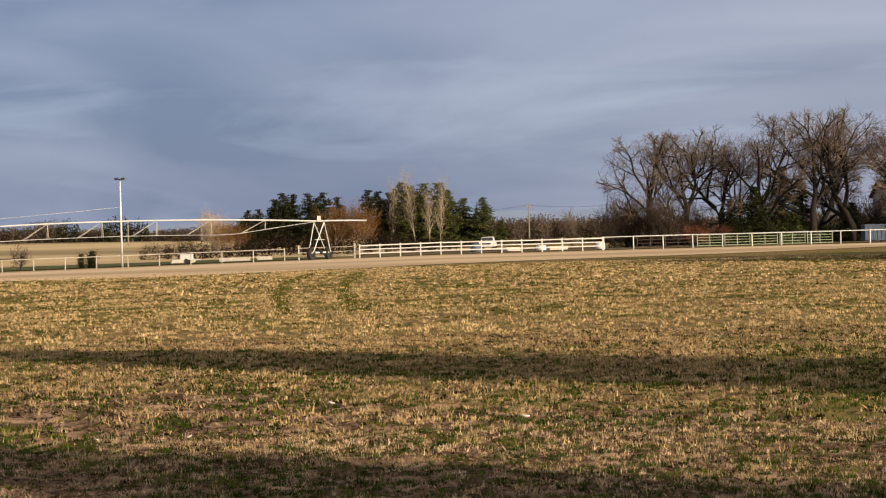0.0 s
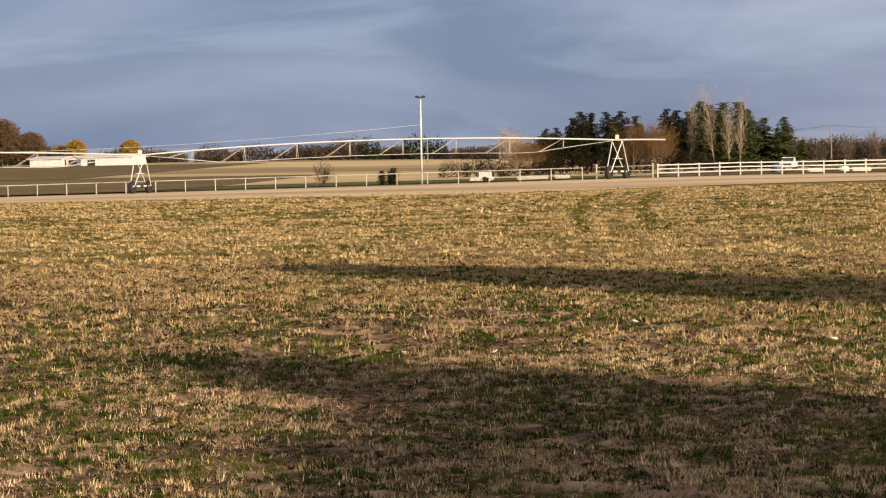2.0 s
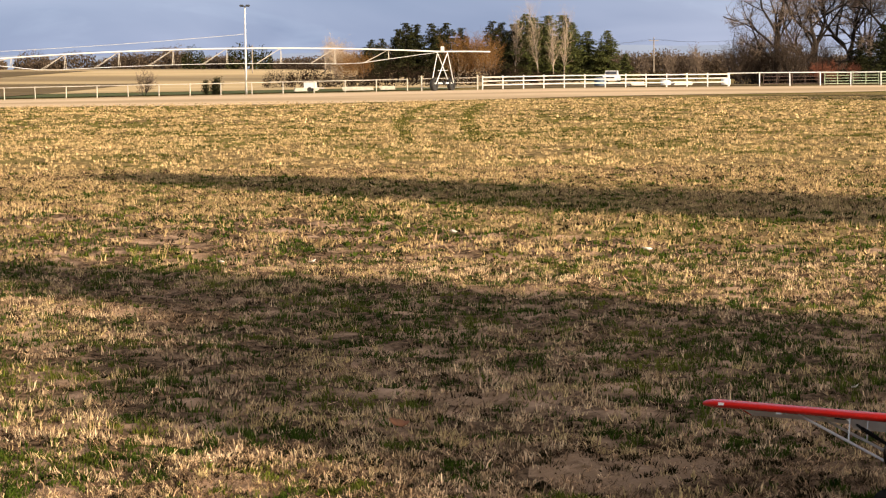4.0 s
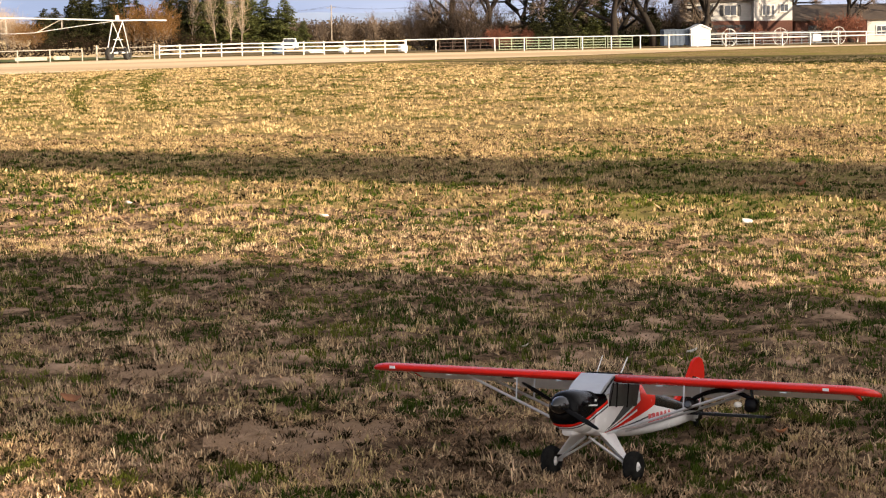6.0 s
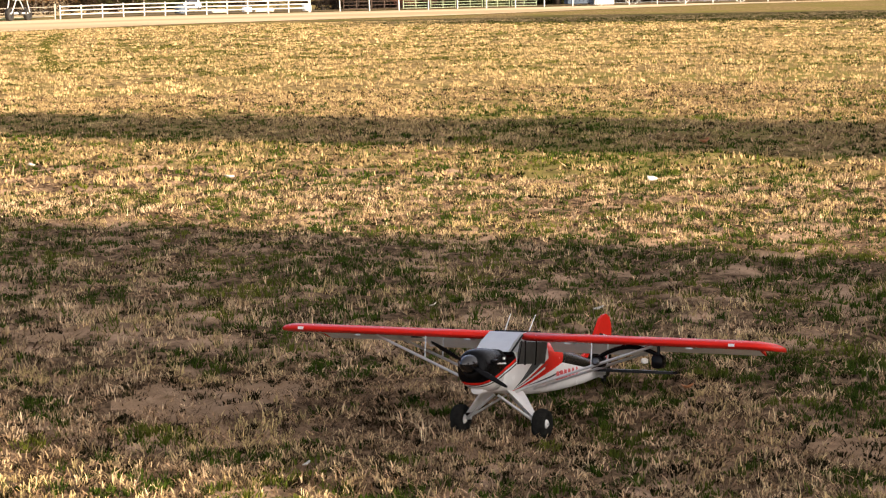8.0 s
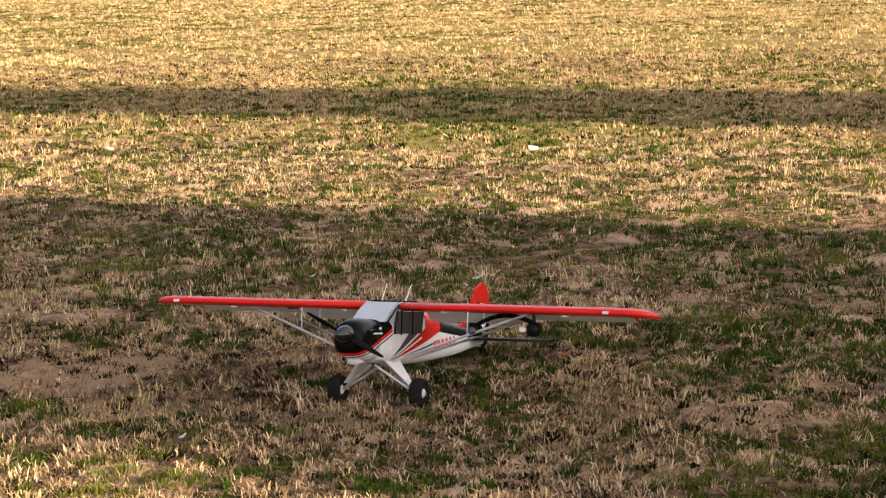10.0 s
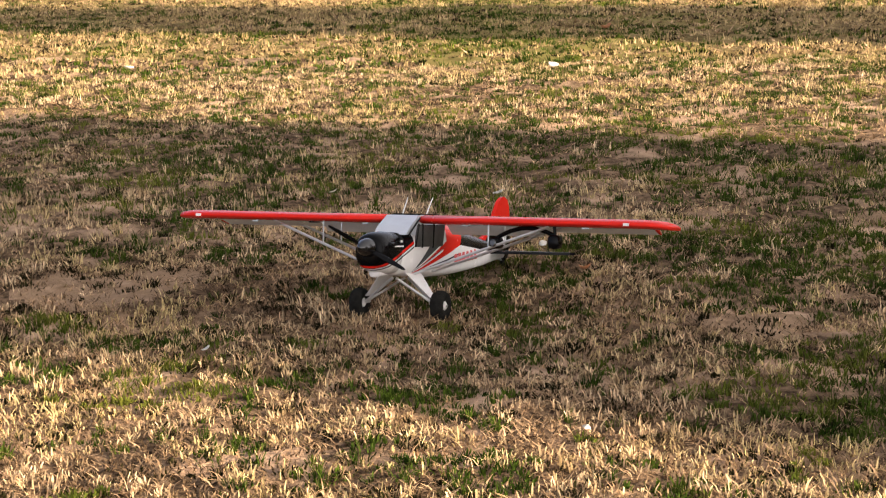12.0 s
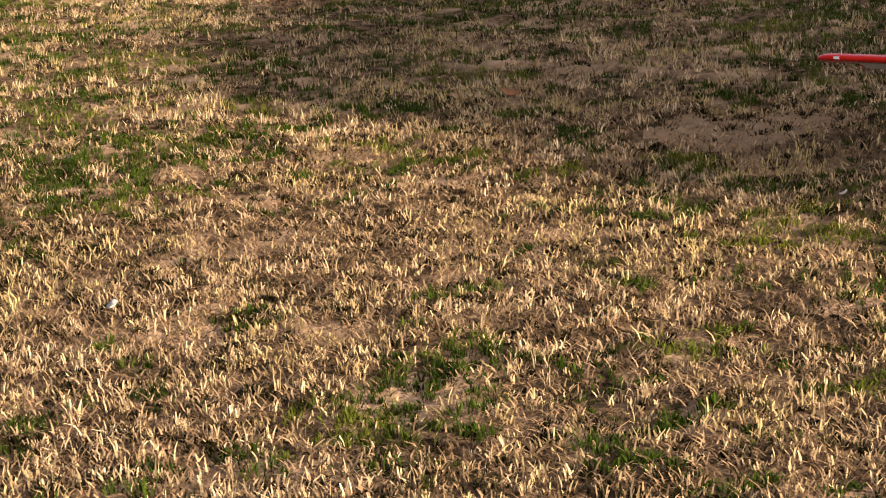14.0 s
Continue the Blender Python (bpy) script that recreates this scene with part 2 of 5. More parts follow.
# ---------------------------------------------------------------- mesh helpers
class Build:
    """Vertices and faces of one mesh."""

    def __init__(self):
        self.v, self.f = [], []

    def tube(self, pts, radii, sides=6, caps=True):
        pts = [Vector(p) for p in pts]
        first = len(self.v)
        n = len(pts)
        for i, p in enumerate(pts):
            d = (pts[min(i + 1, n - 1)] - pts[max(i - 1, 0)]).normalized()
            a = d.cross(Vector((0, 0, 1)) if abs(d.z) < 0.9 else Vector((1, 0, 0))).normalized()
            b = d.cross(a)
            r = radii[i] if isinstance(radii, (list, tuple)) else radii
            for k in range(sides):
                w = 2 * math.pi * k / sides
                self.v.append(p + (a * math.cos(w) + b * math.sin(w)) * r)
        for i in range(n - 1):
            for k in range(sides):
                q = (k + 1) % sides
                s = first + i * sides
                self.f.append((s + k, s + q, s + sides + q, s + sides + k))
        if caps:
            self.f.append(tuple(first + k for k in range(sides))[::-1])
            self.f.append(tuple(first + (n - 1) * sides + k for k in range(sides)))
        return self

    def box(self, c, s, turn=None, taper=1.0):
        """A box of size s round c; taper shrinks its top."""
        first = len(self.v)
        for dz in (-1, 1):
            t = taper if dz > 0 else 1.0
            for dx, dy in ((-1, -1), (1, -1), (1, 1), (-1, 1)):
                p = Vector((dx * s[0] / 2 * t, dy * s[1] / 2 * t, dz * s[2] / 2))
                if turn:
                    p = turn @ p
                self.v.append(p + Vector(c))
        for q in ((3, 2, 1, 0), (4, 5, 6, 7), (0, 1, 5, 4), (1, 2, 6, 5), (2, 3, 7, 6), (3, 0, 4, 7)):
            self.f.append(tuple(first + i for i in q))
        return self

    def loft(self, rings, caps=True):
        """Skins rings of equal length."""
        first, n = len(self.v), len(rings[0])
        for ring in rings:
            self.v.extend(Vector(p) for p in ring)
        for i in range(len(rings) - 1):
            for k in range(n):
                q = (k + 1) % n
                s = first + i * n
                self.f.append((s + k, s + q, s + n + q, s + n + k))
        if caps:
            self.f.append(tuple(first + k for k in range(n))[::-1])
            self.f.append(tuple(first + (len(rings) - 1) * n + k for k in range(n)))
        return self

    def lathe(self, profile, m=None, sides=24):
        """Turns (radius, height) pairs about the z axis, then moves by m."""
        rings = []
        for r, h in profile:
            ring = [Vector((r * math.cos(2 * math.pi * k / sides), r * math.sin(2 * math.pi * k / sides), h)) for k in range(sides)]
            rings.append([m @ p for p in ring] if m else ring)
        return self.loft(rings)

    def prism(self, outline, depth, m=None):
        """Extrudes an outline of (x, y) by depth along z, then moves by m."""
        lo = [Vector((x, y, -depth / 2)) for x, y in outline]
        hi = [Vector((x, y, depth / 2)) for x, y in outline]
        if m:
            lo, hi = [m @ p for p in lo], [m @ p for p in hi]
        return self.loft([lo, hi])

    def mesh(self, name, mat, smooth=False):
        me = bpy.data.meshes.new(name)
        me.from_pydata([tuple(p) for p in self.v], [], self.f)
        for m in (mat if isinstance(mat, (list, tuple)) else [mat]):
            me.materials.append(m)
        if smooth:
            me.polygons.foreach_set("use_smooth", [True] * len(me.polygons))
        me.update()
        return me


def part(name, b, mat, parent=None, label="", smooth=False):
    """Links a Build (or a mesh) as one object under its thing."""
    ob = new(name, b if isinstance(b, bpy.types.Mesh) else b.mesh(name, mat, smooth))
    ob.parent = parent
    if label:
        tagged(ob, label)
    return ob


def thing(name, label, category, at=(0, 0, 0), rz=0.0, group="", kind=""):
    ob = new(name)
    ob.empty_display_size = 0.2
    ob.matrix_basis = pose(*at, 0, 0, rz)
    return tagged(ob, label, category, group, kind)


def ramp01(a, b, x):
    t = min(1.0, max(0.0, (x - a) / (b - a)))
    return t * t * (3 - 2 * t)


def ground_z(x, y):
    """Height of the land: flat in front, dipping to one side by the fence, rising gently behind it."""
    far = ramp01(60, 190, y)
    z = far * (0.25 - 0.0125 * min(90.0, max(0.0, -x))) * (1 - ramp01(212, 300, y))
    rise = ramp01(225, 520, y)
    return z + rise * (3.6 * ramp01(60, -60, x * 200 / max(y, 200)) + 0.4) + 6.0 * ramp01(900, 4000, y)


# ---------------------------------------------------------------- ground
def sheet(name, mat, xs, ys, lift=0.0, edge=None):
    """A ground sheet over a grid; edge(x) gives the near border that y = ys[0] is moved to."""
    v = [(x, y + (edge(x) * (1 - j / (len(ys) - 1)) if edge else 0.0), 0.0) for j, y in enumerate(ys) for x in xs]
    v = [(x, y, ground_z(x, y) + lift) for x, y, _ in v]
    n = len(xs)
    f = [(j * n + i, j * n + i + 1, (j + 1) * n + i + 1, (j + 1) * n + i) for j in range(len(ys) - 1) for i in range(n - 1)]
    me = bpy.data.meshes.new(name)
    me.from_pydata(v, [], f)
    me.materials.append(mat)
    me.polygons.foreach_set("use_smooth", [True] * len(f))
    return new(name, me)


def graded(lo, hi, n, power=2.0):
    return [lo + (hi - lo) * (i / (n - 1)) ** power for i in range(n)]


def value_noise(x, y, cell, seed):
    """Smooth noise, 0 to 1, over arrays of places."""
    def rnd(i, j):
        h = np.sin(i * 127.1 + j * 311.7 + seed * 74.7) * 43758.5453
        return h - np.floor(h)
    u, v = x / cell, y / cell
    i, j = np.floor(u), np.floor(v)
    a, b = u - i, v - j
    a, b = a * a * (3 - 2 * a), b * b * (3 - 2 * b)
    return (rnd(i, j) * (1 - a) + rnd(i + 1, j) * a) * (1 - b) + (rnd(i, j + 1) * (1 - a) + rnd(i + 1, j + 1) * a) * b


def fbm(x, y, cell, seed):
    return (value_noise(x, y, cell, seed) * 0.55 + value_noise(x, y, cell * 0.45, seed + 3) * 0.3 + value_noise(x, y, cell * 0.2, seed + 7) * 0.15)


BARE = ((0.15, 7.74, 0.36), (0.42, 7.95, 0.26), (2.36, 6.29, 0.2), (3.6, 8.2, 0.2), (-0.6, 9.6, 0.2))      # worn places: x, y, radius
PRESSED = ((1.35, 6.79), (1.08, 6.97), (1.79, 7.72))      # flattened under the aeroplane's wheels


def clods(x, y):
    """Small lumps of the soil, fading out with distance."""
    near = np.clip((60.0 - np.hypot(x, y)) / 25.0, 0, 1)
    lumps = 0.050 * (fbm(x, y, 0.34, 51) - 0.5) + 0.034 * (value_noise(x, y, 0.15, 55) - 0.5) + 0.014 * (value_noise(x, y, 0.07, 57) - 0.5)
    for wx, wy in PRESSED:
        lumps = lumps * (1 - 0.9 * np.exp(-((x - wx) ** 2 + (y - wy) ** 2) / 0.16 ** 2))
    return near * lumps


inner = [-9.0 + 0.06 * i for i in range(301)]
outer = [9.0 + 0.14 * i for i in range(1, 36)] + [14.0 + v for v in graded(0.3, 3500, 40, 2.6)]
xs_all = [-x for x in outer[::-1]] + inner + outer
ys_all = [-400, -100, -40, -10, 0, 2, 3] + [3.2 + 0.06 * i for i in range(166)]
while ys_all[-1] < 60:
    ys_all.append(ys_all[-1] + 0.06 + 0.02 * (ys_all[-1] - 13.1))
ys_all += [61.0 + v for v in graded(0.5, 4750, 90, 3.0)]
gx, gy = np.meshgrid(np.array(xs_all), np.array(ys_all, dtype=float))
gz = np.array([ground_z(x, y) for x, y in zip(gx.ravel(), gy.ravel())]).reshape(gx.shape) + clods(gx, gy)
gme = bpy.data.meshes.new("ground")
gn = len(xs_all)
cell0 = (np.arange(len(ys_all) - 1)[:, None] * gn + np.arange(gn - 1)[None, :]).ravel()
quads = np.stack([cell0, cell0 + 1, cell0 + gn + 1, cell0 + gn], 1)
gme.vertices.add(gx.size)
gme.vertices.foreach_set("co", np.stack([gx.ravel(), gy.ravel(), gz.ravel()], 1).ravel())
gme.loops.add(quads.size)
gme.loops.foreach_set("vertex_index", quads.ravel().astype(np.int32))
gme.polygons.add(len(quads))
gme.polygons.foreach_set("loop_start", (np.arange(len(quads)) * 4).astype(np.int32))
gme.update(calc_edges=True)
gme.polygons.foreach_set("use_smooth", [True] * len(quads))
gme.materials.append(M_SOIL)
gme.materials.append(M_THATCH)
mid_x, mid_y = gx[:-1, :-1].ravel(), gy[:-1, :-1].ravel()
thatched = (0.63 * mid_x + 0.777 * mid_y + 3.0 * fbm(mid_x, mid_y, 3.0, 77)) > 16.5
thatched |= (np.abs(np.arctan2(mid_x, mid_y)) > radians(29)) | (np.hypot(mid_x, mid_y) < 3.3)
worn = np.zeros(len(mid_x))
for bx, by, br in BARE:
    worn = np.maximum(worn, np.exp(-(((mid_x - bx) ** 2 + ((mid_y - by) * 0.9) ** 2) / br ** 2) ** 2))
gme.materials.append(M_DIRT)
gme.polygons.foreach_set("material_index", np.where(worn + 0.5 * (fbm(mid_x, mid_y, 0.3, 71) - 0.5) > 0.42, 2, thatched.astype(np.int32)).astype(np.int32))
ground = new("ground", gme)
tagged(ground, "flat bare brown soil under patchy dry grass", "ground", kind="structure")
road_edge = lambda x: 20.0 * ramp01(-20, 12, x) + 47.0 * ramp01(8, 60, x) + 1.5 * math.sin(x * 0.11)
road = sheet("road", M_ROAD, graded(-160, 160, 65, 1.0), graded(112, 193, 26, 1.0), 0.03, road_edge)
tagged(road, "pale tan dry dirt strip along the fence", "dirt track", kind="structure")
field_brown = sheet("ground_ploughed", M_FIELD_BROWN, graded(-260, -64, 30, 1.0), graded(200, 300, 12, 1.0), 0.16)
far_brown = sheet("ground_ploughed", M_FIELD_BROWN, graded(-420, -104, 30, 1.0), graded(296, 430, 12, 1.0), 0.2)
tagged(far_brown, "olive brown ploughed field in front of the barns", "field", kind="structure")
tagged(field_brown, "brown ploughed field behind the pipe fence", "field", kind="structure")
field_green = sheet("ground_wheat", M_FIELD_GREEN, graded(-66, -12, 20, 1.0), graded(205, 244, 12, 1.0), 0.09)
tagged(field_green, "strip of low green winter wheat", "field", kind="structure")
field_tan = sheet("ground_stubble", M_FIELD_TAN, graded(-420, 10, 40, 1.0), graded(240, 640, 26, 1.0), 0.13)
tagged(field_tan, "wide tan stubble field in the distance", "field", kind="structure")
yard = sheet("ground_yard", M_FIELD_BROWN, graded(-9, 110, 40, 1.0), graded(201, 262, 12, 1.0), 0.06)
tagged(yard, "dull brown grass of the farm yard behind the fence", "yard", kind="structure")


# ---------------------------------------------------------------- fences
def fence(name, label, x0, x1, y0, y1, step, height, rails, post_r, rail_r, mat, group="", square=False):
    n = max(1, round(math.hypot(x1 - x0, y1 - y0) / step))
    f = thing(name, label, "fence", (x0, y0, ground_z(x0, y0)), group=group)
    sink = 0.15
    b = Build()
    if square:
        b.box((0, 0, (height + 0.06 - sink) / 2), (post_r * 2, post_r * 2, height + 0.06 + sink))
    else:
        b.tube([(0, 0, -sink), (0, 0, height + 0.03)], post_r, 8)
    post_mesh = b.mesh("post", mat)
    spots = []
    for i in range(n + 1):
        x, y = x0 + (x1 - x0) * i / n, y0 + (y1 - y0) * i / n
        wob = random.uniform(-0.012, 0.012)
        p = part("post", post_mesh, mat, f)
        p.location = (x - x0, y - y0, ground_z(x, y) - ground_z(x0, y0) + wob)
        p.rotation_euler = (random.uniform(-0.02, 0.02), random.uniform(-0.02, 0.02), 0)
        spots.append(Vector((x - x0, y - y0, ground_z(x, y) - ground_z(x0, y0) + wob)))
    for h in rails:
        for a, c in zip(spots, spots[1:]):
            b = Build()
            lift = Vector((0, -post_r * 0.6 if square else 0, h))
            if square:
                mid, d = (a + c) / 2 + lift, c - a
                b.box(mid, (d.length, 0.04, rail_r * 2), Matrix.Rotation(math.atan2(d.y, d.x), 3, "Z") @ Matrix.Rotation(-math.atan2(d.z, d.xy.length), 3, "Y"))
            else:
                b.tube([a + lift, c + lift], rail_r, 6, caps=False)
            part("rail", b, mat, f)
    return f


fence("pipe_fence", "weathered pipe fence with one top rail along the dirt track", -86, -15.6, 192, 195, 3.05, 1.2, (1.17,), 0.055, 0.05, M_PIPE_FENCE)
fence("pipe_gate", "pale pipe gate panel with tall posts beside the irrigation tower", -14.2, -8.7, 195, 195, 5.5, 1.45, (1.2, 0.75, 0.3), 0.07, 0.03, M_PIPE_FENCE)
fence("rail_fence", "white painted three-rail ranch fence", -8.2, 15.8, 195, 196, 1.95, 1.28, (1.2, 0.82, 0.44), 0.06, 0.055, M_WHITE_PAINT, square=True)
fence("steel_fence", "galvanised post fence with a single top rail", 15.9, 78, 196, 199, 2.95, 1.32, (1.3,), 0.055, 0.05, M_GALV)
for k in range(5):
    fence("corral_panel", "green tubular corral panel with five bars", 26.3 + k * 2.85, 28.95 + k * 2.85, 205, 205.3, 1.35, 1.35,
          (0.15, 0.42, 0.7, 0.98, 1.25), 0.035, 0.032, M_GREEN_PANEL, group="green corral panels")
for k in range(2):
    fence("corral_panel", "dark rusty tubular corral panel with four bars", 20.2 + k * 2.9, 22.9 + k * 2.9, 206, 206.2, 1.4, 1.3,
          (0.2, 0.55, 0.9, 1.25), 0.04, 0.035, M_DARK_PANEL, group="rusty corral panels")
for k in range(5):
    fence("corral_panel", "grey tubular corral panel with five bars", 49.5 + k * 2.9, 52.2 + k * 2.9, 209, 209.2, 1.35, 1.5,
          (0.2, 0.5, 0.8, 1.1, 1.42), 0.035, 0.03, M_GREY_PANEL, group="grey corral panels")


# ---------------------------------------------------------------- trees
def branch(limbs, twigs, p, d, length, r, level, spec, rng):
    seg = 4 if level < 2 else 3 if level < 3 else 2 if level < len(spec["children"]) else 1
    pts, radii = [p.copy()], [r]
    end = spec["taper"]
    dome = spec.get("dome")
    for i in range(seg):
        d = (d + Vector((rng.gauss(0, 1), rng.gauss(0, 1), rng.gauss(0, 1))) * spec["wiggle"] + Vector((0, 0, spec["lift"][level]))).normalized()
        step = length / seg
        if dome and level > 0:
            q = p + d * step
            if (q.x ** 2 + q.y ** 2) / dome[1] ** 2 + ((q.z - dome[0]) / dome[2]) ** 2 > 1.0:
                step *= 0.3
        p = p + d * step
        pts.append(p.copy())
        radii.append(r * (1 + (end - 1) * (i + 1) / seg))
    (limbs if level < 2 + ("dome" in spec) else twigs).tube(pts, radii, (8, 5, 4, 3, 3, 3)[level], caps=level == 0)
    if level + 1 >= len(spec["children"]) + 1:
        return
    count = spec["children"][level]
    turn0 = rng.uniform(0, 6.28)
    for k in range(count):
        t = spec["from"][level] + (1 - spec["from"][level]) * (k + rng.uniform(0.2, 1.0)) / count
        t = min(t, 0.999)
        i = min(int(t * seg), seg - 1)
        u = t * seg - i
        at = pts[i].lerp(pts[i + 1], u)
        rr = radii[i] + (radii[i + 1] - radii[i]) * u
        ax = (pts[i + 1] - pts[i]).normalized()
        side = ax.cross(Vector((0, 0, 1)) if abs(ax.z) < 0.95 else Vector((1, 0, 0))).normalized()
        side = Matrix.Rotation(turn0 + k * 2.4 + rng.uniform(-0.5, 0.5), 3, ax) @ side
        ang = radians(rng.uniform(*spec["angle"][level]))
        nd = (ax * math.cos(ang) + side * math.sin(ang)).normalized()
        branch(limbs, twigs, at, nd, length * rng.uniform(*spec["ratio"][level]), max(rr * rng.uniform(0.52, 0.76), spec.get("least", 0.0)), level + 1, spec, rng)


COTTONWOOD = dict(least=0.012, dome=(8.2, 5.5, 5.7), children=(7, 7, 8, 7), **{"from": (0.36, 0.38, 0.34, 0.15)}, angle=((22, 58), (26, 60), (26, 60), (22, 58)),
                  ratio=((0.85, 1.12), (0.42, 0.68), (0.36, 0.58), (0.6, 0.95)), wiggle=0.20, lift=(0.02, 0.06, 0.05, 0.06, 0.03), taper=0.5)
POPLAR = dict(least=0.010, children=(18, 6, 5), **{"from": (0.25, 0.15, 0.15)}, angle=((18, 34), (20, 40), (20, 50)),
              ratio=((0.2, 0.34), (0.4, 0.65), (0.4, 0.7)), wiggle=0.05, lift=(0.06, 0.16, 0.1, 0.08), taper=0.3)
BUSH = dict(least=0.014, children=(7, 6, 6), **{"from": (0.15, 0.1, 0.1)}, angle=((10, 34), (14, 40), (18, 50)),
            ratio=((0.5, 0.8), (0.4, 0.7), (0.4, 0.7)), wiggle=0.1, lift=(0.08, 0.08, 0.06, 0.03), taper=0.35)


def bare_tree_meshes(spec, height, r, seed, bark, twig, stems=1, spread=0.0):
    rng = random.Random(seed)
    limbs, twigs = Build(), Build()
    for s in range(stems):
        lean = Vector((rng.gauss(0, 0.06 + spread), rng.gauss(0, 0.06 + spread), 1)).normalized()
        start = Vector((rng.gauss(0, spread * 1.2), rng.gauss(0, spread * 1.2), -0.2)) if stems > 1 else Vector((0, 0, -0.2))
        branch(limbs, twigs, start, lean, height * rng.uniform(0.9, 1.05), r, 0, spec, rng)
    return limbs.mesh("trunk", bark, True), twigs.mesh("crown", twig)


def tree(name, label, meshes, at, turn=0.0, size=1.0, group="", wide=1.0):
    t = thing(name, label, "tree", (at[0], at[1], ground_z(*at) - 0.05), turn, group)
    t.scale = (size * wide, size * wide, size)
    part("trunk", meshes[0], None, t)
    part("crown", meshes[1], None, t)
    return t


cottonwoods = [bare_tree_meshes(COTTONWOOD, 7.4, 0.42, 20 + k, M_BARK, M_TWIG) for k in range(4)]
for k, (x, y, s, w) in enumerate(((23.2, 226, 0.92, 1.2), (28.4, 229, 0.96, 1.1), (33.0, 232, 1.0, 1.1), (38.0, 226, 1.04, 1.05),
                                  (42.2, 224, 1.06, 1.05), (46.9, 226, 1.09, 1.05), (51.6, 222, 1.08, 1.05), (54.6, 226, 1.0, 1.0),
                                  (71.0, 228, 0.95, 1.0), (76.6, 228, 0.95, 1.0), (70.0, 256, 0.95, 1.0), (82.0, 236, 1.0, 1.0), (36.0, 240, 0.8, 1.1), (45.0, 238, 0.9, 1.1))):
    tree("cottonwood_tree", "tall leafless cottonwood with dark spreading limbs", cottonwoods[k % 4], (x, y), 67 * k, s, "leafless cottonwoods", w)
brush = [bare_tree_meshes(BUSH, 3.6, 0.07, 40 + k, M_BARK, M_BRUSH, 7, 0.28) for k in range(2)]
for k, (x, y, s) in enumerate(((19.6, 222, 0.75), (21.2, 224, 0.95), (23.2, 224, 1.0), (24.8, 221, 0.95), (28.5, 232, 0.8), (36.5, 234, 0.8), (48.5, 231, 0.85), (51.0, 231, 0.8), (68.5, 230, 0.55))):
    tree("willow_brush", "grey-brown leafless brush thicket of many stems", brush[k % 2], (x, y), 50 * k, s, "leafless brush")
russet = bare_tree_meshes(BUSH, 2.0, 0.04, 45, M_BARK, M_RED_TWIG, 7, 0.35)
for k, (x, y, s) in enumerate(((28.4, 219, 0.75), (31.6, 220, 0.7), (64.6, 214, 1.0), (67.4, 216, 0.9), (57.0, 231, 0.7), (60.5, 230, 0.6))):
    tree("russet_shrub", "low russet leafless shrub", russet, (x, y), 80 * k, s, "russet shrubs")
poplars = [bare_tree_meshes(POPLAR, 13.5, 0.16, 60 + k, M_PALE_BARK, M_PALE_TWIG) for k in range(2)]
for k, (px, s) in enumerate(((694, 0.66), (737, 0.72), (762, 0.61), (780, 0.64))):
    tree("poplar_tree", "slender leafless poplar with pale bark", poplars[k % 2], ((px - 784) * 0.0855, 300 - 2 * k), 40 * k, s, "pale poplars")
gold = [bare_tree_meshes(BUSH, 4.6, 0.06, 70 + k, M_PALE_BARK, M_GOLD_TWIG, 7, 0.24) for k in range(2)]
tan_willow = bare_tree_meshes(BUSH, 4.6, 0.06, 73, M_PALE_BARK, M_PALE_TWIG, 7, 0.2)
for k, (px, y, s) in enumerate(((592, 285, 0.84), (612, 288, 0.92), (637, 284, 0.86), (652, 290, 0.74), (383, 290, 0.72), (400, 286, 0.62),
                                (424, 280, 0.55), (372, 330, 0.85))):
    tree("willow_tree", "round willow with glowing orange-brown bare twigs", (gold[k % 2] if px not in (372, 383) else tan_willow), ((px - 784) * y / 3508, y), 75 * k, s, "orange willows")

def conifer_meshes(height, width, seed, needles, droop=0.25, base=0.1, clump=0.34, round_top=0.0):
    rng = random.Random(seed)
    trunk, crown = Build(), Build()
    trunk.tube([(0, 0, -0.2), (0.05, 0, height * 0.5), (0, 0.04, height * 0.97)], [height * 0.02, height * 0.013, 0.02], 7)
    z = height * base
    while z < height * 0.99:
        t = (z / height - base) / (1 - base)
        reach = width * ((1 - t) ** (0.8 - 0.45 * round_top)) * rng.uniform(0.72, 1.12) + 0.12
        if round_top:
            reach *= min(1.0, 0.55 + t * 2.2)
        for k in range(6 if t < 0.8 else 4):
            a = rng.uniform(0, 6.28)
            tip = Vector((math.cos(a) * reach, math.sin(a) * reach, z - droop * reach * rng.uniform(0.2, 1.0)))
            root = Vector((0, 0, z))
            trunk.tube([root, tip], [0.03, 0.012], 3, caps=False)
            steps = max(2, int(reach / 0.3))
            for i in range(steps):
                c = root.lerp(tip, (i + 0.7) / steps)
                for q in range(11):
                    c2 = c + Vector((rng.gauss(0, 0.16), rng.gauss(0, 0.16), rng.gauss(0, 0.10)))
                    e = clump * rng.uniform(0.4, 0.95)
                    u = Vector((rng.gauss(0, 1), rng.gauss(0, 1), rng.gauss(0, 0.5))).normalized() * e
                    w = Vector((rng.gauss(0, 1), rng.gauss(0, 1), rng.gauss(0, 0.8))).normalized() * e * 0.24
                    first = len(crown.v)
                    crown.v.extend((c2 - u * 0.5, c2 + w, c2 + u * 0.6, c2 - w + Vector((0, 0, -e * 0.2))))
                    crown.f.append((first, first + 1, first + 2, first + 3))
        z += height * 0.028 + 0.07
    return trunk.mesh("trunk", M_BARK, True), crown.mesh("crown", needles)


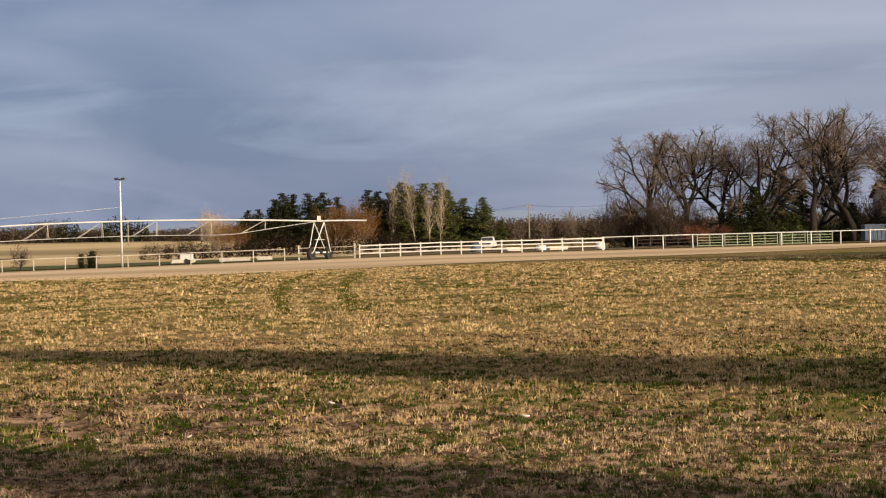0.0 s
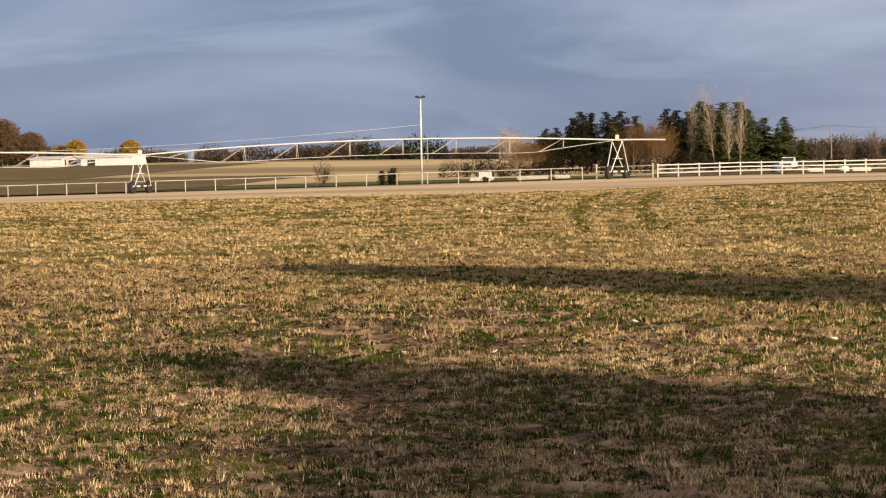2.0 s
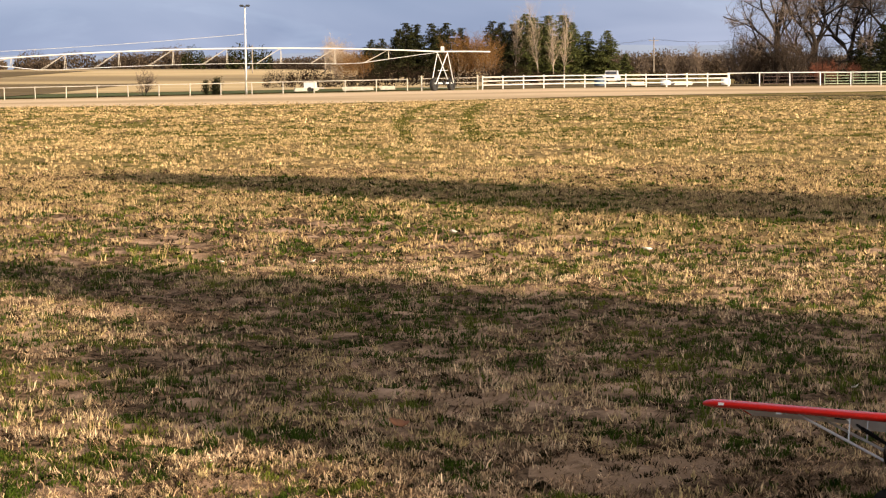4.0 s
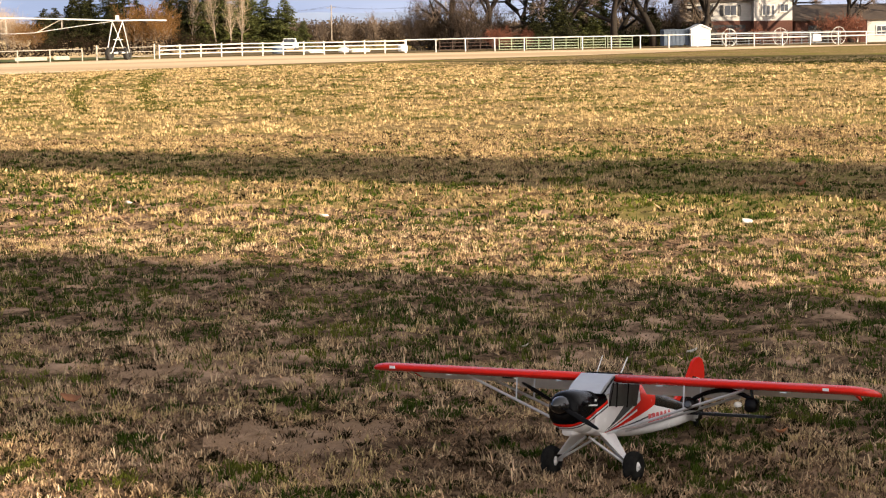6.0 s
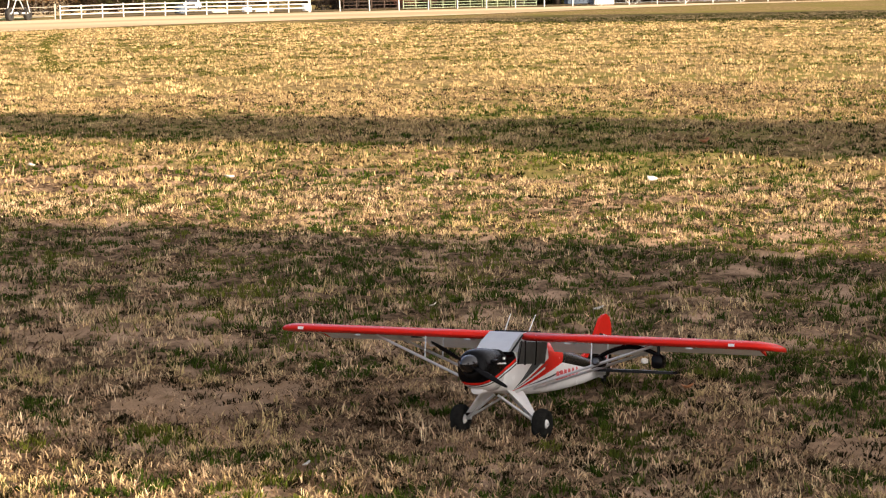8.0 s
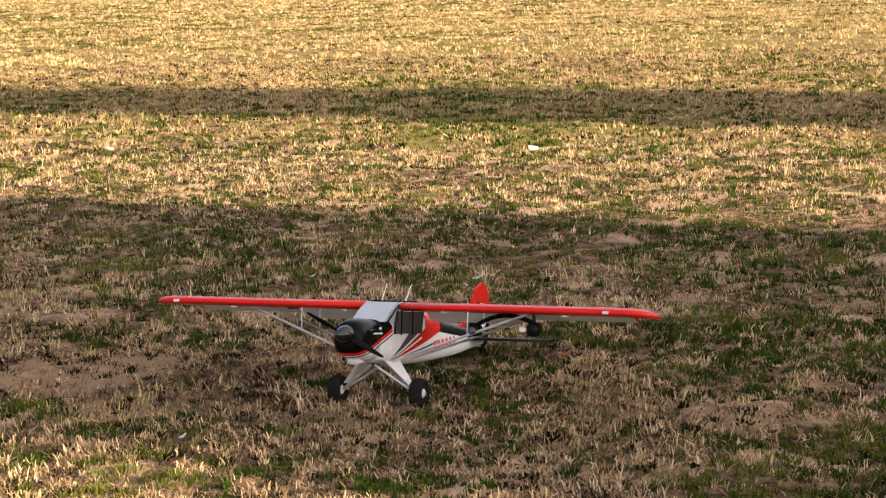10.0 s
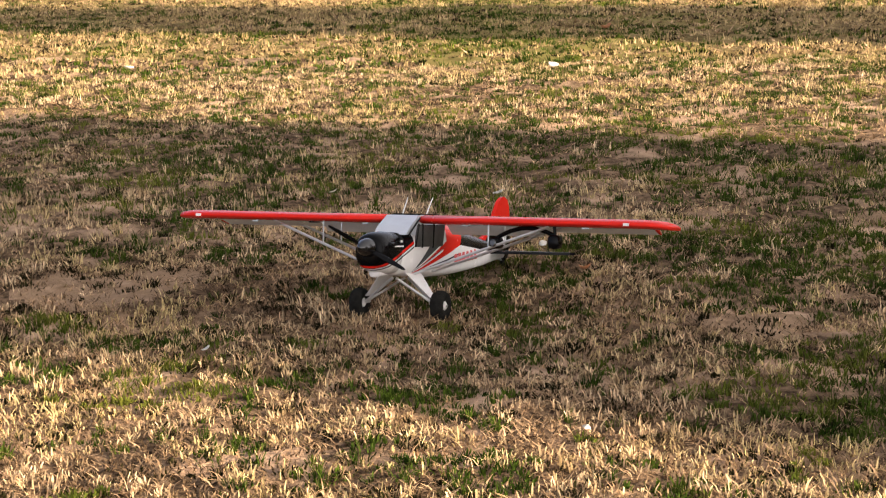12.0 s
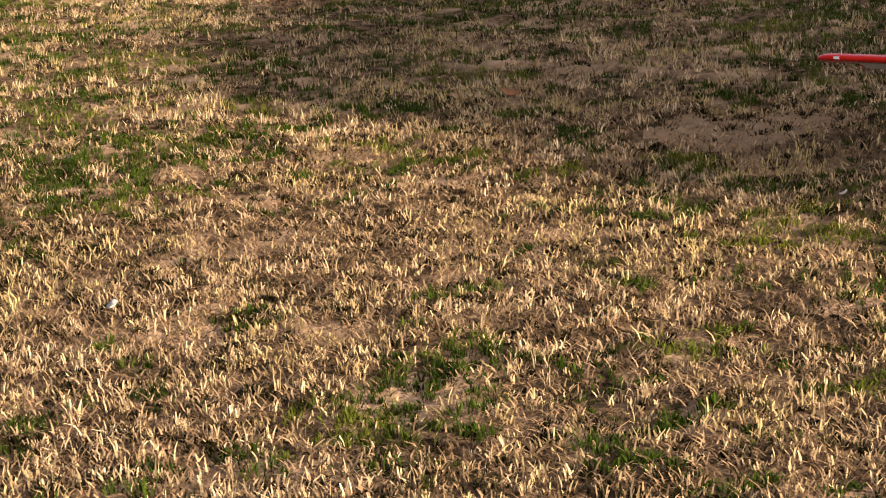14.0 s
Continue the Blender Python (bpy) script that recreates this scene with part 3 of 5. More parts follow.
pines = [conifer_meshes(9.2, 2.6, 90 + k, M_NEEDLE, 0.1, 0.12, 0.4, 0.7) for k in range(3)]
for k, (px, y, s) in enumerate(((500, 300, 1.0), (520, 304, 0.98), (548, 300, 0.98), (575, 303, 1.0), (600, 306, 0.92), (440, 296, 0.72), (458, 300, 0.74),
                                (487, 305, 0.9), (430, 300, 0.6), (655, 300, 1.02), (672, 304, 1.0), (700, 312, 1.04), (690, 308, 0.98), (742, 314, 1.0), (512, 310, 0.94), (562, 312, 0.92))):
    tree("pine_tree", "dense dark green pine with a rounded top", pines[k % 3], ((px - 784) * y / 3508, y), 55 * k, s, "dark pines")
spruces = [conifer_meshes(10.0, 2.7, 100 + k, M_NEEDLE_OLIVE, 0.3, 0.05, 0.42) for k in range(2)]
for k, (px, y, s) in enumerate(((714, 302, 1.06), (728, 306, 1.02), (752, 303, 1.04), (778, 304, 1.05), (794, 306, 0.94), (822, 306, 0.8),
                                (856, 304, 0.8), (846, 310, 0.6), (888, 312, 0.45))):
    tree("spruce_tree", "olive green conifer with pointed top", spruces[k % 2], ((px - 784) * y / 3508, y), 65 * k, s, "olive conifers", 1.6)
dark_spruce = conifer_meshes(6.6, 2.3, 110, M_NEEDLE, 0.35, 0.03, 0.36)
tree("spruce_tree", "dark wide spruce below the cottonwoods", dark_spruce, (34.6, 219), 10, wide=1.35)
tree("spruce_tree", "dark wide spruce below the cottonwoods", dark_spruce, (32.6, 224), 80, 0.8, wide=1.4)
tree("spruce_tree", "tall olive evergreen among the cottonwoods", spruces[0], (39.4, 230), 30, 0.92, wide=1.3)
tree("spruce_tree", "tall olive evergreen among the cottonwoods", spruces[1], (42.5, 235), 70, 0.8, wide=1.2)
tree("spruce_tree", "dark wide spruce below the cottonwoods", dark_spruce, (47.6, 231), 140, 0.72, wide=1.6)
tree("spruce_tree", "dark wide spruce below the cottonwoods", dark_spruce, (52.4, 229), 200, 0.7, wide=1.5)


# ---------------------------------------------------------------- grass
GREEN = ((1.51, 7.48, 0.32), (3.55, 11.2, 0.6), (2.27, 5.5, 0.4), (-0.63, 4.36, 0.28), (-1.39, 13.98, 0.5), (3.9, 10.9, 0.7),
         (3.4, 7.6, 0.8), (0.9, 11.5, 0.6), (-1.0, 12.5, 0.7), (4.3, 8.8, 0.7))


def land_z(x, y):
    """ground_z over arrays of places."""
    def ramp(lo, hi, v):
        t = np.clip((v - lo) / (hi - lo), 0, 1)
        return t * t * (3 - 2 * t)
    return ramp(60, 190, y) * (0.25 - 0.0125 * np.clip(-x, 0, 90)) * (1 - ramp(212, 300, y))


def cover(x, y, far):
    """How green and how closely grown the grass is at each place."""
    lush = fbm(x, y, 2.6, 5) * 0.42 + fbm(x * 0.6, y, 11.0, 9) * 0.34 + (0.115 if far < 18 else 0.075 if far < 40 else 0.07)
    lush = lush - 0.12 * np.clip((7.0 - y) / 1.4, 0, 1) - 0.06 * np.clip((0.4 - x) / 1.2, 0, 1) * np.clip((10.0 - y) / 2.0, 0, 1) - 0.05 * np.clip((6.6 - y) / 1.6, 0, 1) * np.clip((1.2 - x) / 0.8, 0, 1)
    thin = fbm(x, y, 1.3, 21)
    for gx, gy, gr in GREEN:
        lush = lush + 0.42 * np.exp(-((x - gx) ** 2 + ((y - gy) * 0.7) ** 2) / gr ** 2)
    for gx, gy, gr in BARE:
        d = np.exp(-(((x - gx) ** 2 + ((y - gy) * 0.9) ** 2) / gr ** 2) ** 2)
        thin, lush = thin - 0.6 * d, lush - 0.4 * d
    fine = 1.0 if far < 18 else 1.8 if far < 40 else 4.0
    lush = lush + 0.42 * (value_noise(x, y, 0.24 * fine, 61) - 0.5) + 0.40 * (value_noise(x, y, 0.09 * fine, 63) - 0.5)
    thin = thin + 0.60 * (value_noise(x, y, 0.17 * fine, 41) - 0.5)
    lush = lush + 0.28 * np.exp(-((y - 100) / 9.0) ** 2) * (x > 18) + 0.10 * (thin - 0.5)
    return lush, thin


def blade_mesh(name, bx, by, z0, h, w, lx, ly, rise, face, simple, mat):
    """Blades from their feet: height, width, how far the tip leans, and which way each one faces."""
    m = len(bx)
    wx, wy = np.cos(face) * w / 2, np.sin(face) * w / 2
    v = np.zeros((m, 6, 3))
    v[:, 0] = np.stack([bx - wx, by - wy, z0 - 0.006], 1)
    v[:, 1] = np.stack([bx + wx, by + wy, z0 - 0.006], 1)
    v[:, 2] = np.stack([bx + lx * 0.34 + wx * 0.85, by + ly * 0.34 + wy * 0.85, rise * 0.58 + z0], 1)
    v[:, 3] = np.stack([bx + lx * 0.34 - wx * 0.85, by + ly * 0.34 - wy * 0.85, rise * 0.58 + z0], 1)
    v[:, 4] = np.stack([bx + lx + wx * 0.5, by + ly + wy * 0.5, rise + z0 + 0.003], 1)
    v[:, 5] = np.stack([bx + lx - wx * 0.5, by + ly - wy * 0.5, rise + z0 + 0.003], 1)
    if simple:
        v = v[:, (0, 1, 4)]
    side = v.shape[1]
    first = (np.arange(m) * side)[:, None]
    loops = (first + np.array([[0, 1, 2]])).ravel() if simple else np.concatenate([first + np.array([[0, 1, 2, 3]]), first + np.array([[3, 2, 4, 5]])], 1).ravel()
    me = bpy.data.meshes.new(name)
    me.vertices.add(m * side)
    me.vertices.foreach_set("co", v.ravel())
    me.loops.add(len(loops))
    me.loops.foreach_set("vertex_index", loops.astype(np.int32))
    me.polygons.add(m if simple else m * 2)
    starts = np.arange(m) * 3 if simple else np.arange(m * 2) * 4
    me.polygons.foreach_set("loop_start", starts.astype(np.int32))
    me.update(calc_edges=True)
    me.materials.append(mat)
    return me


def wedge(near, far, per_m2, seed, half):
    rs = np.random.RandomState(seed)
    half = radians(half)
    n = int(half * (far ** 2 - near ** 2) * per_m2)
    a, r = rs.uniform(-half, half, n), np.sqrt(rs.uniform(near ** 2, far ** 2, n))
    if half > 3 and near > 3:
        keep = np.abs(a) > radians(29)
        a, r = a[keep], r[keep]
    return r * np.sin(a), r * np.cos(a), rs


def grass(name, label, near, far, per_m2, blades, height, width, radius, seed, colour, mat, simple=False, places=None, flat_share=0.2, spread=0.5, least=0.1, half=28.0):
    """Tussocks over a wedge of the field: blades fan out from each foot, tall in the middle; colour is 'dry' or 'green'."""
    x, y, rs = wedge(near, far, per_m2, seed, half)
    if places is not None:
        x, y = places
    lush, thin = cover(x, y, far)
    chance = rs.uniform(0, 1, len(x))
    grn = np.clip((lush - 0.475) / 0.09, 0, 1)
    if colour == "green":
        keep = np.ones(len(x), bool) if places is not None else chance < grn * np.clip((thin - 0.10) / 0.2, 0, 1)
    else:
        keep = chance < (1 - 0.85 * grn) * np.clip((thin - 0.31) / 0.16, least, 1)
    x, y = x[keep], y[keep]
    n, m = len(x), len(x) * blades
    size = np.clip(rs.normal(1.0, 0.35, n), 0.4, 2.0)
    tall = size * (0.65 + 0.7 * fbm(x, y, 0.8, 31))
    big = np.repeat(size, blades)
    off_a, off_r = rs.uniform(0, 2 * np.pi, m), np.abs(rs.normal(0, 0.6, m))
    ox, oy = np.cos(off_a) * off_r, np.sin(off_a) * off_r
    bx, by = np.repeat(x, blades) + ox * radius * big, np.repeat(y, blades) + oy * radius * big
    h = np.repeat(tall, blades) * rs.uniform(0.5, 1.1, m) * height / (1 + 0.35 * off_r)
    w = width * rs.uniform(0.6, 1.4, m)
    lean_x, lean_y = ox * spread + rs.normal(0, 0.34, m), oy * spread + rs.normal(0, 0.34, m)
    if colour == "dry":
        flat = rs.uniform(0, 1, m) < flat_share
        way, far_out = rs.uniform(0, 2 * np.pi, flat.sum()), rs.uniform(1.2, 3.0, flat.sum())
        lean_x[flat], lean_y[flat] = np.cos(way) * far_out, np.sin(way) * far_out
    lean = np.hypot(lean_x, lean_y)
    rise = h / np.sqrt(1 + lean ** 2)
    z0 = clods(bx, by) + land_z(bx, by)
    me = blade_mesh(name, bx, by, z0, h, w, lean_x * rise, lean_y * rise, rise, rs.uniform(0, 2 * np.pi, m), simple, mat)
    return tagged(new(name, me), label, "grass", kind="stuff")


def litter(name, label, near, far, per_m2, length, width, lift, seed, mat, simple=False):
    """Loose pieces of straw lying at all angles, thinner over the bare places."""
    x, y, rs = wedge(near, far, per_m2, seed, 28.0)
    lush, thin = cover(x, y, far)
    keep = rs.uniform(0, 1, len(x)) < np.clip((thin - 0.0) / 0.25, 0.2, 1) * (1 - 0.75 * np.clip((lush - 0.475) / 0.09, 0, 1))
    x, y = x[keep], y[keep]
    m = len(x)
    way, run = rs.uniform(0, 2 * np.pi, m), length * rs.uniform(0.4, 1.5, m)
    z0 = clods(x, y) + lift * rs.uniform(0, 1, m) ** 1.6 + 0.005
    me = blade_mesh(name, x, y, z0, run, width * rs.uniform(0.6, 1.5, m), np.cos(way) * run, np.sin(way) * run,
                    rs.normal(0.12, 0.22, m) * run, way + np.pi / 2 + rs.normal(0, 0.3, m), simple, mat)
    return tagged(new(name, me), label, "straw", kind="stuff")


M_STRAW = material("straw", (0.29, 0.19, 0.095), (0.90, 0.69, 0.44), 0.8, 5.0, bump=0, island=0.6, space="World", spec=0.04, through=0.22,
                   third=(0.52, 0.40, 0.19), third_scale=1.1)
M_FAR_STRAW = material("far_straw", (0.22, 0.155, 0.068), (0.66, 0.49, 0.25), 0.85, 1.2, bump=0, island=0.48, space="World", spec=0.0, through=0.18)
# low tone near black, so part of the litter reads as shaded gaps
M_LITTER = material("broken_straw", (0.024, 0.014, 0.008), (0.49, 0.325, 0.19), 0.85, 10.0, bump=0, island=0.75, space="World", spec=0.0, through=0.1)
M_GREEN = material("green_grass", (0.010, 0.024, 0.003), (0.070, 0.105, 0.014), 0.7, 6.0, bump=0, island=0.6, space="World", spec=0.03, through=0.25,
                   third=(0.125, 0.135, 0.022), third_scale=1.3, third_from=0.50)
# near-black blade colour that paints the shade in gaps between tufts
M_GAP_SHADE = material("rotted_grass", (0.007, 0.007, 0.003), (0.034, 0.030, 0.012), 0.95, 4.0, bump=0, island=0.5, space="World", spec=0.0)
M_OLIVE = material("olive_grass", (0.045, 0.048, 0.012), (0.15, 0.14, 0.036), 0.8, 0.8, bump=0, island=0.5, space="World", spec=0.0, through=0.2)
DRY, LUSH = "short dry straw-coloured grass stubble", "low cushions of green grass between the straw"
grass("dry_grass", DRY, 3.4, 8.6, 640, 6, 0.028, 0.0046, 0.024, 1, "dry", M_STRAW, flat_share=0.34, least=0.07)
grass("green_grass", LUSH, 3.4, 8.6, 420, 20, 0.024, 0.0046, 0.036, 2, "green", M_GREEN, spread=1.1)
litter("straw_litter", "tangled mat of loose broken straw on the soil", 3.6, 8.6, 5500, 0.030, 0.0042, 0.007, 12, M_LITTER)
# added dark clumps, scattered to deepen the shaded gaps in the grass
GAPS = "low near-black blades standing in for shaded gaps between the straw"
grass("rotted_grass", GAPS, 3.4, 8.6, 90, 34, 0.016, 0.0065, 0.050, 31, "dry", M_GAP_SHADE, flat_share=0.0, spread=1.6, least=0.5)
grass("dry_grass", DRY, 8.6, 17.0, 380, 7, 0.038, 0.0072, 0.030, 3, "dry", M_STRAW, True, least=0.08)
grass("green_grass", LUSH, 8.6, 17.0, 170, 15, 0.036, 0.0085, 0.045, 4, "green", M_GREEN, True, spread=1.0)
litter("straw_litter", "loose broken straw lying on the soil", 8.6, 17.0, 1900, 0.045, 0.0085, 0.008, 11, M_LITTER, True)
grass("rotted_grass", GAPS, 8.6, 17.0, 50, 22, 0.022, 0.012, 0.065, 32, "dry", M_GAP_SHADE, True, flat_share=0.0, spread=1.5, least=0.5)
grass("dry_grass", DRY, 17.0, 34.0, 130, 7, 0.050, 0.014, 0.040, 15, "dry", M_FAR_STRAW, True, least=0.12)
grass("green_grass", LUSH, 17.0, 34.0, 70, 9, 0.046, 0.018, 0.060, 16, "green", M_GREEN, True, spread=0.9)
litter("straw_litter", "loose broken straw lying over the field", 17.0, 34.0, 300, 0.085, 0.020, 0.01, 19, M_LITTER, True)
grass("rotted_grass", GAPS, 17.0, 34.0, 13, 14, 0.034, 0.024, 0.085, 33, "dry", M_GAP_SHADE, True, flat_share=0.0, spread=1.3, least=0.5)
grass("dry_grass", DRY, 34.0, 66.0, 26, 8, 0.062, 0.034, 0.055, 5, "dry", M_FAR_STRAW, True, least=0.3)
grass("green_grass", LUSH, 34.0, 66.0, 18, 7, 0.052, 0.038, 0.07, 6, "green", M_OLIVE, True)
grass("dry_grass", DRY, 66.0, 121.0, 7, 7, 0.070, 0.085, 0.12, 7, "dry", M_FAR_STRAW, True, least=0.35)
grass("green_grass", LUSH, 66.0, 121.0, 4, 6, 0.062, 0.09, 0.14, 8, "green", M_OLIVE, True)

grass("dry_grass", "coarse dry grass round the standing place", 0.6, 3.6, 60, 12, 0.036, 0.009, 0.03, 13, "dry", M_STRAW, True, half=180.0)
grass("dry_grass", "coarse dry grass on the open field", 3.4, 16.0, 14, 9, 0.05, 0.02, 0.05, 14, "dry", M_STRAW, True, half=180.0)


track_rng = np.random.RandomState(17)
ty = np.sqrt(track_rng.uniform(46.0 ** 2, 104.0 ** 2, 2600))
first_track = track_rng.uniform(0, 1, 2600) < 0.5
tx = np.where(first_track, -4.16 - 0.105 * (ty - 51) + 0.001 * (ty - 51) ** 2, -2.23 - 0.0745 * (ty - 49.4) + 0.00063 * (ty - 49.4) ** 2)
tx = tx + track_rng.normal(0, 0.13, 2600)
grass("green_grass", "two curving greener wheel tracks in the grass", 46.0, 104.0, 1, 5, 0.065, 0.05, 0.08, 18, "green", M_OLIVE, True, (tx, ty))


# ---------------------------------------------------------------- trees whose shade crosses the field, beside and behind the camera
def leafy_meshes(height, radius, seed, crown_from, leaves, leaf=None, size=1.0):
    rng = random.Random(seed)
    trunk, crown = Build(), Build()
    trunk.tube([(0, 0, -0.2), (0.1, 0, height * 0.5), (0, 0.1, height * 0.9)], [0.35, 0.25, 0.06], 9)
    mid = height * (1 + crown_from) / 2
    for k in range(leaves):
        d = Vector((rng.gauss(0, 1), rng.gauss(0, 1), rng.gauss(0, 1))).normalized() * rng.uniform(0.2, 1.0) ** 0.4
        lump = 1 + 0.22 * math.sin(d.x * 7 + d.z * 11 + seed) * math.cos(d.y * 6 + d.z * 5)
        c = Vector((d.x * radius * lump, d.y * radius * lump, mid + d.z * (height - mid)))
        e = rng.uniform(0.22, 0.5) * size
        u = Vector((rng.gauss(0, 1), rng.gauss(0, 1), rng.gauss(0, 0.6))).normalized() * e
        w = Vector((rng.gauss(0, 1), rng.gauss(0, 1), rng.gauss(0, 1))).normalized() * e * 0.7
        first = len(crown.v)
        crown.v.extend((c - u, c + w, c + u, c - w))
        crown.f.append((first, first + 1, first + 2, first + 3))
    for k in range(14):
        a, t = k * 2.4, rng.uniform(0.35, 0.85)
        trunk.tube([(0, 0, height * t * 0.8), (math.cos(a) * radius * 0.7, math.sin(a) * radius * 0.7, height * t)], [0.09, 0.02], 4, caps=False)
    return trunk.mesh("trunk", M_BARK, True), crown.mesh("crown", leaf or M_NEEDLE)


def shade_tree(n, s_tip, height, radius, crown_from, seed, leaves):
    """A tree whose shadow's axis runs at n across the light and ends at s_tip along it."""
    a = radians(SUN_AZ)
    along, across = Vector((math.cos(a), -math.sin(a))), Vector((math.sin(a), math.cos(a)))
    s0 = s_tip + height / math.tan(radians(SUN_EL))
    p = along * s0 + across * n
    tree("evergreen_tree", "broad dense evergreen standing beside the field", leafy_meshes(height, radius, seed, crown_from, leaves), (p.x, p.y), seed, group="evergreens beside the field")


shade_tree(9.55, -14.6, 12.0, 1.75, 0.10, 201, 3200)
shade_tree(7.9, -10.2, 11.0, 3.15, 0.10, 203, 5200)
shade_tree(97.0, -66.0, 24.0, 5.2, 0.15, 204, 8000)
shade_tree(106.0, -74.0, 24.0, 5.4, 0.15, 205, 8000)
shade_tree(115.0, -66.0, 24.0, 5.0, 0.15, 206, 7000)
shade_tree(19.9, -26.4, 13.0, 2.15, 0.06, 202, 3000)


# round crowns round the far barns
yellow = leafy_meshes(6.3, 2.6, 80, 0.12, 4200, M_YELLOW_TWIG, 0.55)
for x, y, s in ((-157, 455, 1.0), (-143.5, 455, 0.95), (-162, 458, 0.8)):
    tree("willow_tree", "large yellow willow behind the white barns", yellow, (x, y), x, s, "yellow willows")
brown = leafy_meshes(11.6, 5.0, 74, 0.10, 11000, M_TAN_CROWN, 0.55)
for k, (x, y, s) in enumerate(((-170, 440, 1.0), (-164.5, 445, 0.72), (-177, 445, 1.05))):
    tree("broad_tree", "big round orange-brown tree", brown, (x, y), 30 * k, s, "brown trees")


# ---------------------------------------------------------------- centre pivot irrigation machine
M_TYRE = M_RUBBER
PIVOT_H = 3.75


def pivot_wheel(parent, at, turn):
    w = part("wheel", Build().lathe([(0.60, -0.16), (0.62, -0.05), (0.62, 0.05), (0.60, 0.16), (0.50, 0.17), (0.36, 0.14), (0.36, -0.14), (0.50, -0.17), (0.60, -0.16)],
                                    pose(0, 0, 0, 90, 0, 0), 20), M_TYRE, parent, "large ridged rubber tyre")
    w.matrix_basis = pose(*at, 0, 0, turn)
    part("rim", Build().lathe([(0.36, -0.06), (0.36, 0.06), (0.10, 0.04), (0.10, -0.04), (0.36, -0.06)], pose(0, 0, 0, 90, 0, 0), 16), M_DARK, w, "dark steel wheel rim")
    lugs = Build()
    for k in range(18):
        a = 2 * math.pi * k / 18
        lugs.box((math.cos(a) * 0.63, (-1) ** k * 0.07, math.sin(a) * 0.63), (0.05, 0.15, 0.05), Matrix.Rotation(-a, 3, "Y"))
    part("tread_lugs", lugs, M_TYRE, w)


def pivot_tower(parent, x, y, turn):
    z = ground_z(x, y)
    c, s = math.cos(radians(turn)), math.sin(radians(turn))
    half = 1.75
    ends = [Vector((x - c * half, y - s * half, z)), Vector((x + c * half, y + s * half, z))]
    top = Vector((x, y, z + PIVOT_H))
    for e in ends:
        pivot_wheel(parent, (e.x, e.y, z + 0.62), turn)
        for off in (-0.25, 0.25):
            part("leg", Build().tube([e + Vector((-s * off, c * off, 0.75)), top + Vector((-s * off * 2.2, c * off * 2.2, -0.1))], 0.045, 6), M_GALV, parent)
    part("base_beam", Build().tube([ends[0] + Vector((0, 0, 0.72)), ends[1] + Vector((0, 0, 0.72))], 0.09, 8), M_GALV, parent)
    for h, w in ((0.45, 0.55),):
        a, b = ends[0].lerp(top, h), ends[1].lerp(top, h)
        part("cross_brace", Build().tube([a + Vector((0, 0, 0.5 * w)), b + Vector((0, 0, 0.5 * w))], 0.03, 5), M_GALV, parent)
    part("drive_motor", Build().lathe([(0.05, -0.3), (0.16, -0.25), (0.16, 0.2), (0.1, 0.3)], pose(x, y, z + 0.72, 90, 0, turn), 12), M_DARK, parent)
    part("control_box", Build().box(top + Vector((0, 0, 0.28)), (0.35, 0.3, 0.45), taper=0.9), M_WHITE_PAINT, parent, "white control box")


pivot = thing("center_pivot", "galvanised centre pivot sprinkler on rubber-tyred towers", "irrigation machine")
LX, LY, RX, RY = -58.4, 188.0, -11.9, 191.5
pivot_tower(pivot, LX, LY, 80)
pivot_tower(pivot, RX, RY, 65)


def pivot_span(x0, y0, x1, y1, sag_up, bays, z0, z1, truss=True):
    pts = [Vector((x0 + (x1 - x0) * t, y0 + (y1 - y0) * t, z0 + (z1 - z0) * t + sag_up * 4 * t * (1 - t))) for t in [i / 24 for i in range(25)]]
    part("pipe", Build().tube(pts, 0.072, 8), M_GALV, pivot, "long galvanised water pipe")
    if not truss:
        return
    at = lambda t, drop: Vector((x0 + (x1 - x0) * t, y0 + (y1 - y0) * t, z0 + (z1 - z0) * t + sag_up * 4 * t * (1 - t) - drop))
    deep = lambda t: 1.45 * min(1.0, min(t, 1 - t) * 5.5)
    for side in (-0.45, 0.45):
        part("truss_rod", Build().tube([at(i / 24, deep(i / 24)) + Vector((0, side * min(1, deep(i / 24)), 0)) for i in range(25)], 0.021, 5), M_GALV, pivot)
    for k in range(1, bays):
        t = k / bays
        for dt in (-0.45 / bays, 0.0):
            for side in (-0.45, 0.45):
                part("truss_brace", Build().tube([at(t, 0), at(t + dt, deep(t + dt)) + Vector((0, side, 0))], 0.022, 4, caps=False), M_PIPE_FENCE, pivot)


zl, zr = ground_z(LX, LY) + PIVOT_H, ground_z(RX, RY) + PIVOT_H
pivot_span(LX, LY, RX, RY, 0.75, 9, zl, zr)
pivot_span(LX - 46, LY - 3.5, LX, LY, 0.7, 9, zl - 0.2, zl)
pivot_span(RX, RY, RX + 4.6, RY + 0.4, 0.03, 2, zr, zr - 0.05, truss=False)
pivot_tower(pivot, LX - 46, LY - 3.5, 48)

